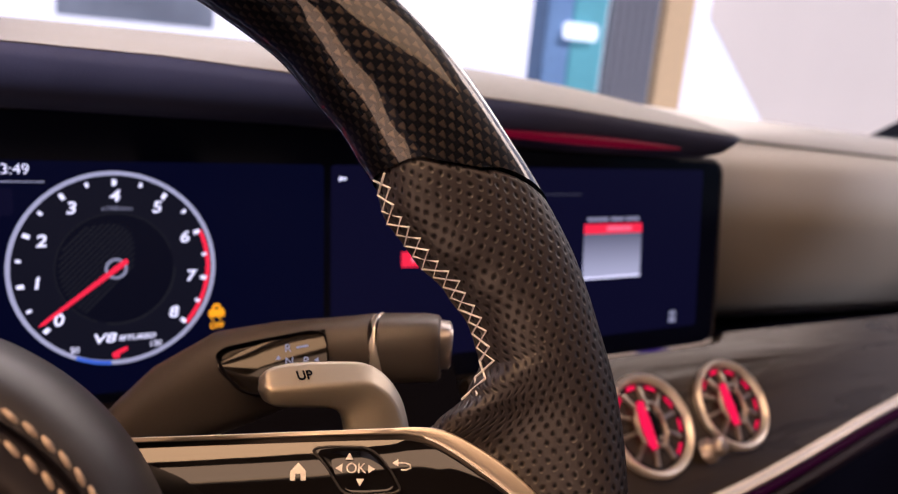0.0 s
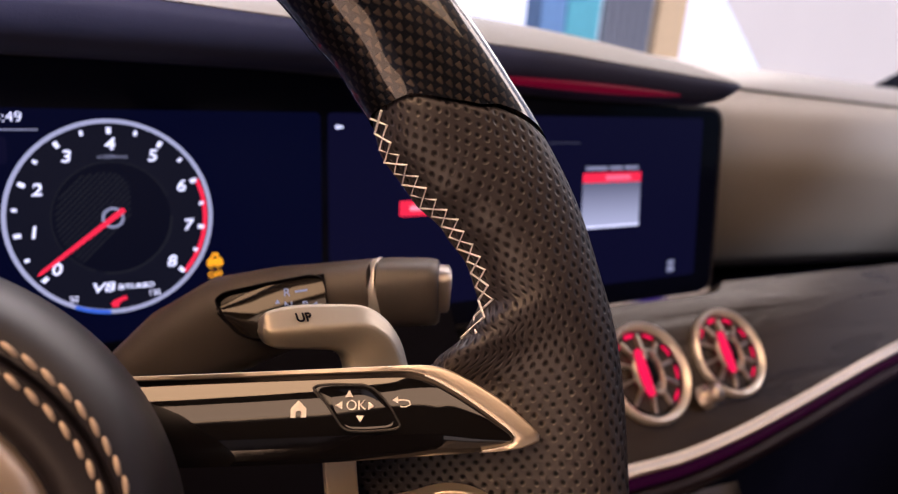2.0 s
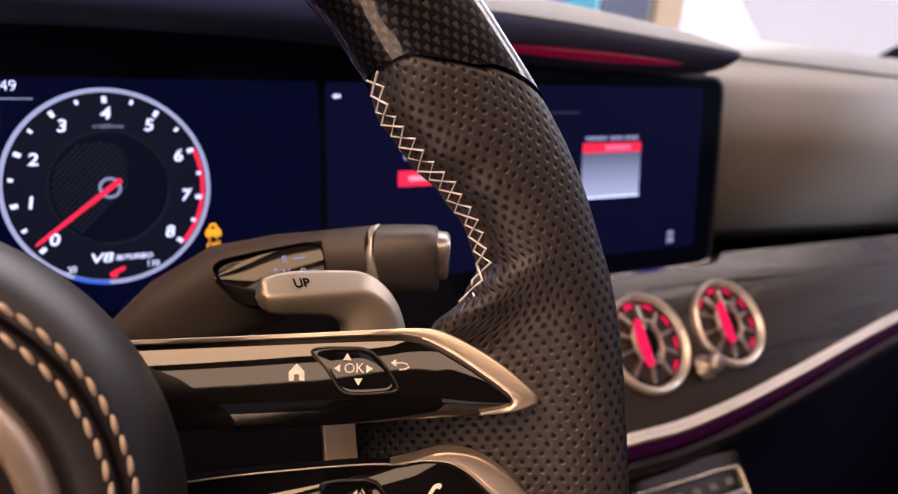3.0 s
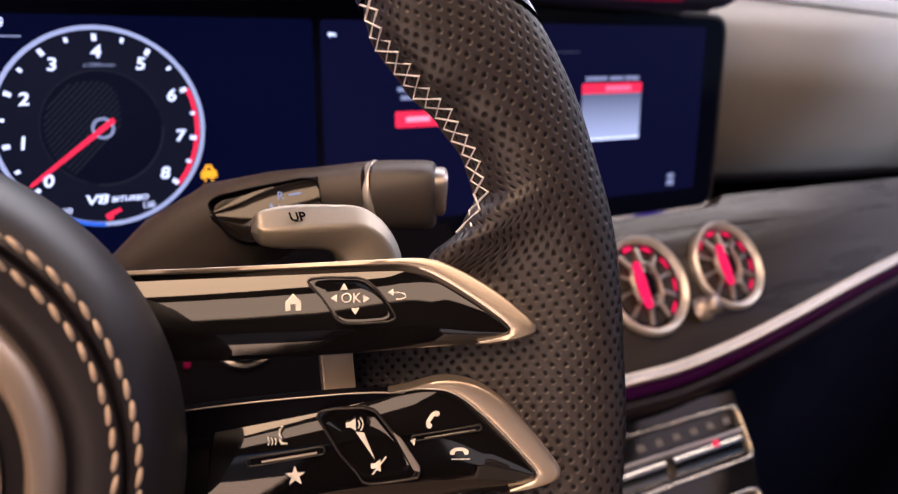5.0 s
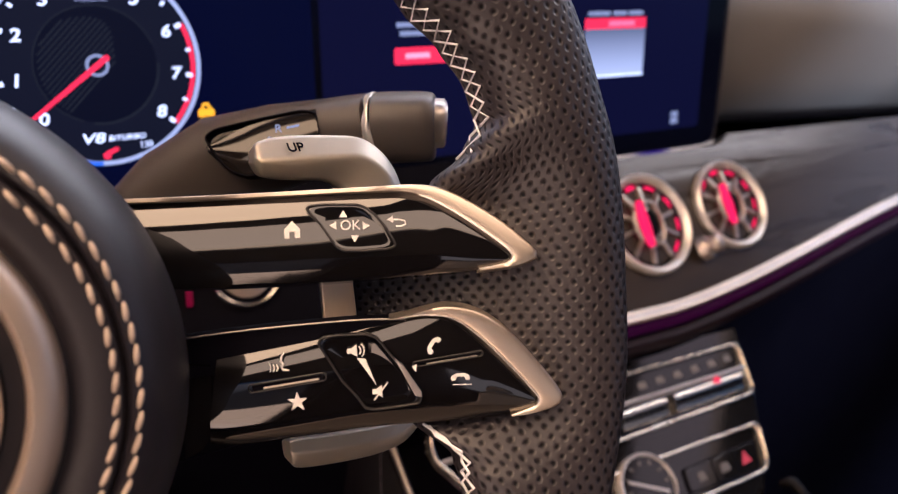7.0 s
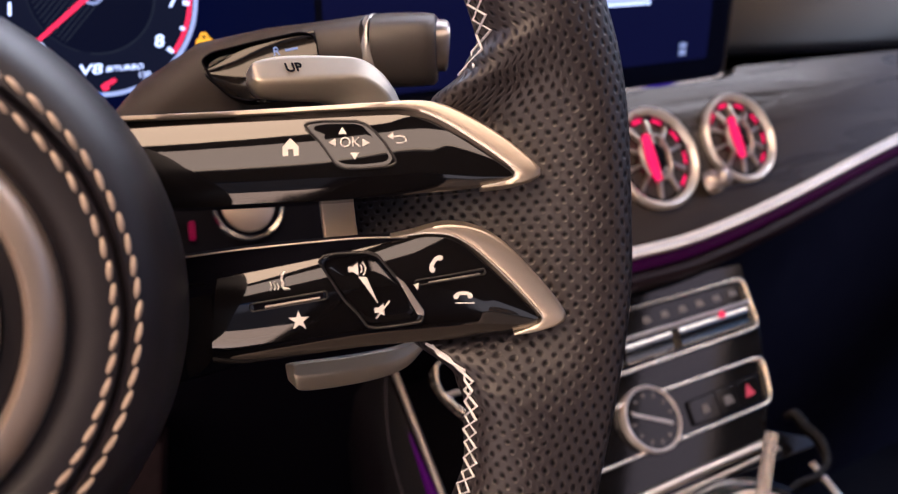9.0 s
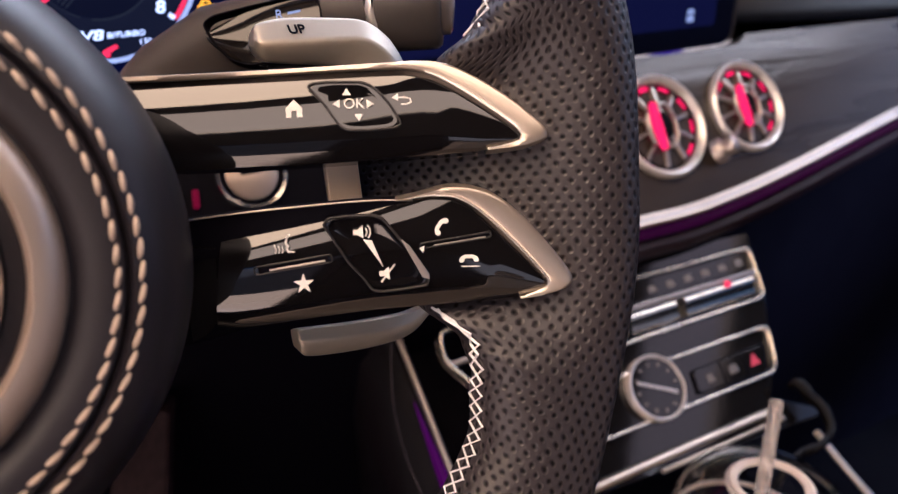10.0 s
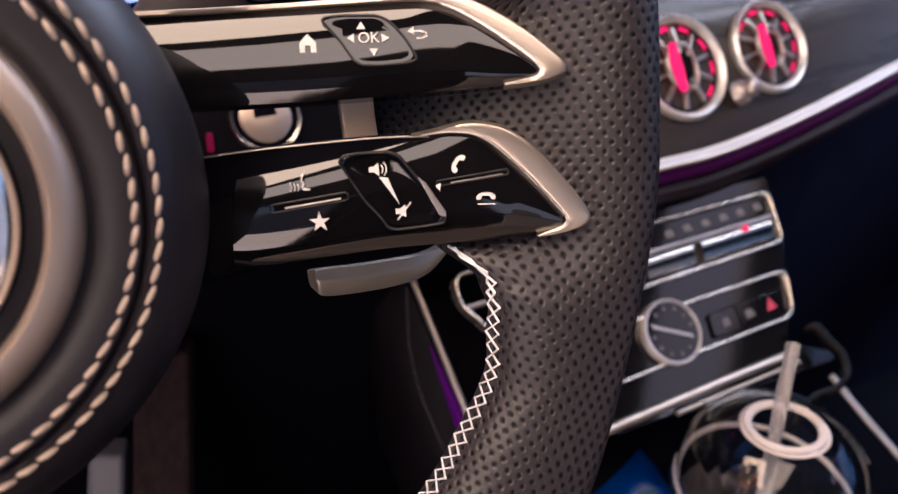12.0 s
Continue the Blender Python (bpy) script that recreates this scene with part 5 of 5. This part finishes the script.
clock = thing("dashboard_clock", "round analogue clock with a silver rim", "clock", LOW @ pose(0.2875, 0.0030, 0.0))
part("rim", *lathe([(19.0, -6), (19.2, 2.6), (18.6, 3.6), (17.4, 3.4), (16.9, 2)], 64), BEZEL, clock, "bright rim")
part("dial", *lathe([(17.4, 2.2), (0.01, 2.2)], 48), STACKGLOSS, clock, "dark gloss dial")
part("pointer", *slab([(-12.4, 5.0), (11, -7.0), (11.8, -5.2), (-11.6, 6.6)], 2.6, 3.2, 0.1), BEZEL, clock)
for k in range(12):
    a = radians(30 * k)
    part("hour_mark", *moved(slab([(-1.2, -0.9), (1.2, -0.9), (1.2, 0.9), (-1.2, 0.9)], 2.2, 2.6, 0.1), pose(0.0135 * math.cos(a), 0.0135 * math.sin(a), 0, 0, 0, 30 * k)), PANELMARK, clock, smooth=False)
part("tray_edge", *tube([mm((x, -33.0 - 0.0006 * (x - 290) ** 2 * 0.15, 3)) for x in np.linspace(165, 362, 12)], 0.0024, 10), CHAMPAGNE, stack, "bright chrome tray edge")
part("tray_edge", *tube([mm((x, -39.5, 0)) for x in np.linspace(270, 366, 8)], 0.0015, 8), CHAMPAGNE, stack)

# console below
cons = thing("centre_console", "black leather centre console with chrome rail", "console")
v, f = loft([[(0.172, y, z), (0.172, y - 0.02, z - 0.16), (0.40, y - 0.02, z - 0.16), (0.40, y, z), (0.392, y, z + 0.004), (0.180, y, z + 0.004)] for y, z in ((0.36, 0.690), (0.27, 0.635), (0.18, 0.598), (0.05, 0.575), (-0.3, 0.56))])
part("body", v, f, BLACK, cons, smooth=False)
part("side_rail", *tube([(0.170, 0.330, 0.7065), (0.170, 0.2925, 0.683), (0.170, 0.2544, 0.659), (0.170, 0.20, 0.626), (0.170, 0.1, 0.59)], 0.0020, 8), SATIN, cons, "thin satin rail")
v, f = loft([[(0.166, y, z - 0.006), (0.150, y + 0.004, z - 0.022), (0.146, y + 0.006, z - 0.06), (0.152, y, z - 0.14), (0.170, y, z - 0.14), (0.171, y, z - 0.006)] for y, z in ((0.345, 0.712), (0.30, 0.688), (0.254, 0.659), (0.20, 0.626), (0.1, 0.59))])
part("side_pad", v, f, SIDESKIN, cons, "stitched black leather side")
# Emissive tube added for the soft purple light that falls on the pad.
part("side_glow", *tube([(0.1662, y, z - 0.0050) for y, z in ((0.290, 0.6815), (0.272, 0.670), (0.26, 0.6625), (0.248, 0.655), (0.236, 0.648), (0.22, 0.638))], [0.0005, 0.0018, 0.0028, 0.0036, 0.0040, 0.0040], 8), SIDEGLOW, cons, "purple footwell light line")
seam = spline([(0.1485, 0.2859, 0.7281), (0.1485, 0.2841, 0.7058), (0.1485, 0.2787, 0.6852), (0.1485, 0.2649, 0.667), (0.1485, 0.247, 0.6575), (0.1485, 0.2366, 0.6524)], 16)
part("side_stitching", *join(*[tube([seam[k], seam[k + 1]], 0.00035, 5) for k in range(0, len(seam) - 1, 2)]), surface("grey_thread", (0.10, 0.085, 0.09), 0.7), cons, "grey stitched seam")
part("right_rail", *tube([LOW @ Vector(mm(p)) for p in ((383, -54, 2), (389, -72, 2), (397, -92, 2), (406, -114, 2), (425, -160, 2))], 0.0022, 8), BEZEL, cons, "bright chrome rail")


# ---- things in the console ----
cup = thing("drink_cup", "clear plastic cup with domed lid and pale rim", "cup", pose(0.2846, 0.1396, 0.655))
part("rim_bead", *tube([mm((45.0 * math.cos(q), 45.0 * math.sin(q), 0.0)) for q in np.linspace(0, 2 * math.pi, 65)], 0.0016, 8), RING, cup, "cream bead round the mouth")
dome = lathe([(47.8, -3), (47.8, 0), (46.0, 1), (46.6, 8), (45.4, 20), (41.2, 32), (32.6, 41.5), (22, 46), (21.6, 45.2), (32.0, 40.7), (40.4, 31.4), (44.5, 19.8), (45.6, 8), (45.0, 1), (45.0, -3)], 64)
part("lid", *dome, CLEAR, cup, "clear domed lid")
part("lid_ring", *moved(lathe([(18.4, -1.0), (19.4, -0.2), (19.0, 1.2), (18.0, 1.6), (17.2, 0.6), (16.5, 1.2), (15.4, 0.6), (15.0, -0.8), (15.8, -1.2)], 48), pose(-0.0026, 0.0024, 0.0475, -10)), RING, cup, "cream ring round the straw hole")
part("beaker", *lathe([(44.8, 0), (42.5, -30), (38, -75), (0.01, -75), (0.01, -74), (37.2, -74), (41.7, -30), (44.0, 0)], 64), CLEAR, cup, "clear beaker")
part("lid_step", *moved(lathe([(20.4, -2.2), (21.0, -1.6), (20.6, -0.6), (19.6, -0.4), (19.2, -1.4)], 48), pose(-0.0026, 0.0024, 0.0475, -10)), RING, cup, "cream step below the ring")
straw = thing("drinking_straw", "translucent straw standing in the cup", "straw")
part("tube", *tube([(0.2585, 0.1180, 0.635), (0.2710, 0.1386, 0.703), (0.2792, 0.1524, 0.7486)], 0.0032, 20, caps=False), STRAW, straw)
scrap = thing("paper_scraps", "crumpled wrappers and brown sticks inside the cup", "litter", pose(0.282, 0.141, 0.582))
v, f = [], []
for i in range(13):
    for j in range(13):
        x, y = (i / 12 - 0.5) * 0.052, (j / 12 - 0.5) * 0.05
        v.append((x, y + 0.004, 0.052 + 0.030 * noise.noise((x * 60, y * 60, 1.7)) + 0.012 * noise.noise((x * 160, y * 160, 4.1))))
for i in range(12):
    for j in range(12):
        a = i * 13 + j
        f.append((a, a + 1, a + 14, a + 13))
part("wrapper", v, f, surface("crumpled_film", (0.10, 0.085, 0.08), 0.25, vary=0.6, scale=60), scrap, "greyish crumpled wrapper")
for k in range(2):
    a = 0.7 + 1.3 * k
    part("stick", *tube([(0.022 * math.cos(a), 0.022 * math.sin(a), 0.003), (-0.006 * math.cos(a), 0.010 - 0.006 * math.sin(a), 0.074 + 0.004 * k)], 0.0022, 8), surface("brown_stick", (0.16, 0.08, 0.04), 0.5), scrap, "brown wooden stick")
bag = thing("snack_wrapper", "blue foil snack wrapper lying in the console", "wrapper", pose(0.240, 0.170, 0.600, 30, 0, 18))
v, f = [], []
for i in range(17):
    for j in range(13):
        x, y = (i / 16 - 0.5) * 0.085, (j / 12 - 0.5) * 0.07
        e = (1 - (2 * i / 16 - 1) ** 4) * (1 - (2 * j / 12 - 1) ** 4)
        v.append((x, y, 0.014 * e + 0.003 * noise.noise((x * 90, y * 90, 0.3))))
for i in range(16):
    for j in range(12):
        a = i * 13 + j
        f.append((a, a + 1, a + 14, a + 13))
part("foil", v, f, BLUEBAG, bag)
part("label_patch", *moved(slab([(10 * math.cos(q) * 1.3, 10 * math.sin(q) * 0.75) for q in np.linspace(0, 2 * math.pi, 24, endpoint=False)], 0, 0.4, 0.1), Matrix.Translation((0.006, 0.014, 0.0155))), BLACK, bag, "black oval patch")
part("print_ring", *moved(disc_ring(7.6, 9.0, 0.6, 36), Matrix.Translation((0.006, 0.014, 0.0155)) @ Matrix.Diagonal((1.3, 0.75, 1, 1))), FOILPRINT, bag, "pale blue ring printed on the patch", smooth=False)
for k, y in enumerate((-8, -14)):
    part("print_bar", *moved(slab([(-20, -1.6), (14, -1.6), (14, 1.6), (-20, 1.6)], 0, 0.3, 0.05), Matrix.Translation((0.002, y * 0.001, 0.0158 - 0.002 * k))), FOILPRINT, bag)
cable = thing("charging_cable", "black braided cable looping beside the console", "cable")
loop = spline([(0.378, 0.203, 0.680), (0.3792, 0.1989, 0.6834), (0.3815, 0.1914, 0.6786), (0.387, 0.1832, 0.6722), (0.3844, 0.1739, 0.665), (0.3707, 0.1699, 0.662), (0.3577, 0.1719, 0.660), (0.3434, 0.1689, 0.655), (0.3306, 0.1644, 0.648)], 10)
strands = []
for s in range(3):
    path = []
    for i, p in enumerate(loop):
        a = i * 0.9 + s * 2.094
        path.append((p[0] + 0.0022 * math.cos(a), p[1], p[2] + 0.0022 * math.sin(a)))
    strands.append(tube(path, 0.0017, 7))
part("braid", *join(*strands), surface("braided_sleeve", (0.004, 0.0035, 0.0042), 0.5, ior=1.3), cable)


def board(name, label, corners, mat):
    """A plank from two upper corners and the slope of its sides down to the floor."""
    t = thing(name, label, "plank")
    front = []
    for top, low in corners:
        k = (0.30 - top[2]) / (low[2] - top[2])
        front += [Vector(top), Vector(top) + (Vector(low) - Vector(top)) * k]
    back = [p + Vector((0.006, 0.012, 0)) for p in front]
    part("plank", [*front, *back], [(0, 1, 3, 2), (4, 6, 7, 5), (0, 4, 5, 1), (2, 3, 7, 6), (0, 2, 6, 4), (1, 5, 7, 3)], mat, t, smooth=False, bevel=0.002)


# Boards added for two unidentified shapes low on the left.
board("brown_strip", "brown streaked board standing in for an unidentified shape in the footwell", [((0.0134, 0.3254, 0.701), (-0.0035, 0.2876, 0.6434)), ((0.0389, 0.3117, 0.7025), (0.022, 0.2739, 0.6449))], BROWN)
board("grey_strip", "pale grey board standing in for an unidentified shape in the footwell", [((-0.0187, 0.3062, 0.6600), (-0.024, 0.2986, 0.6422)), ((-0.0031, 0.2983, 0.6600), (-0.0074, 0.2897, 0.6432))], surface("strip_grey", (0.08, 0.08, 0.10), 0.5))
# Emissive lens added for red glints of ambient light on the dash.
glint = thing("ambient_glint", "small glowing lens standing in for red glints by the start button", "lamp", TRIM @ pose(0.0670, 0.005, 0.002))
part("lens", *slab(rounded([(-2.0, -4), (0.8, -4.5), (2.0, 4), (-0.8, 4.5)], 0.9), -2, 1.2, 0.6), AMBDIM, glint)
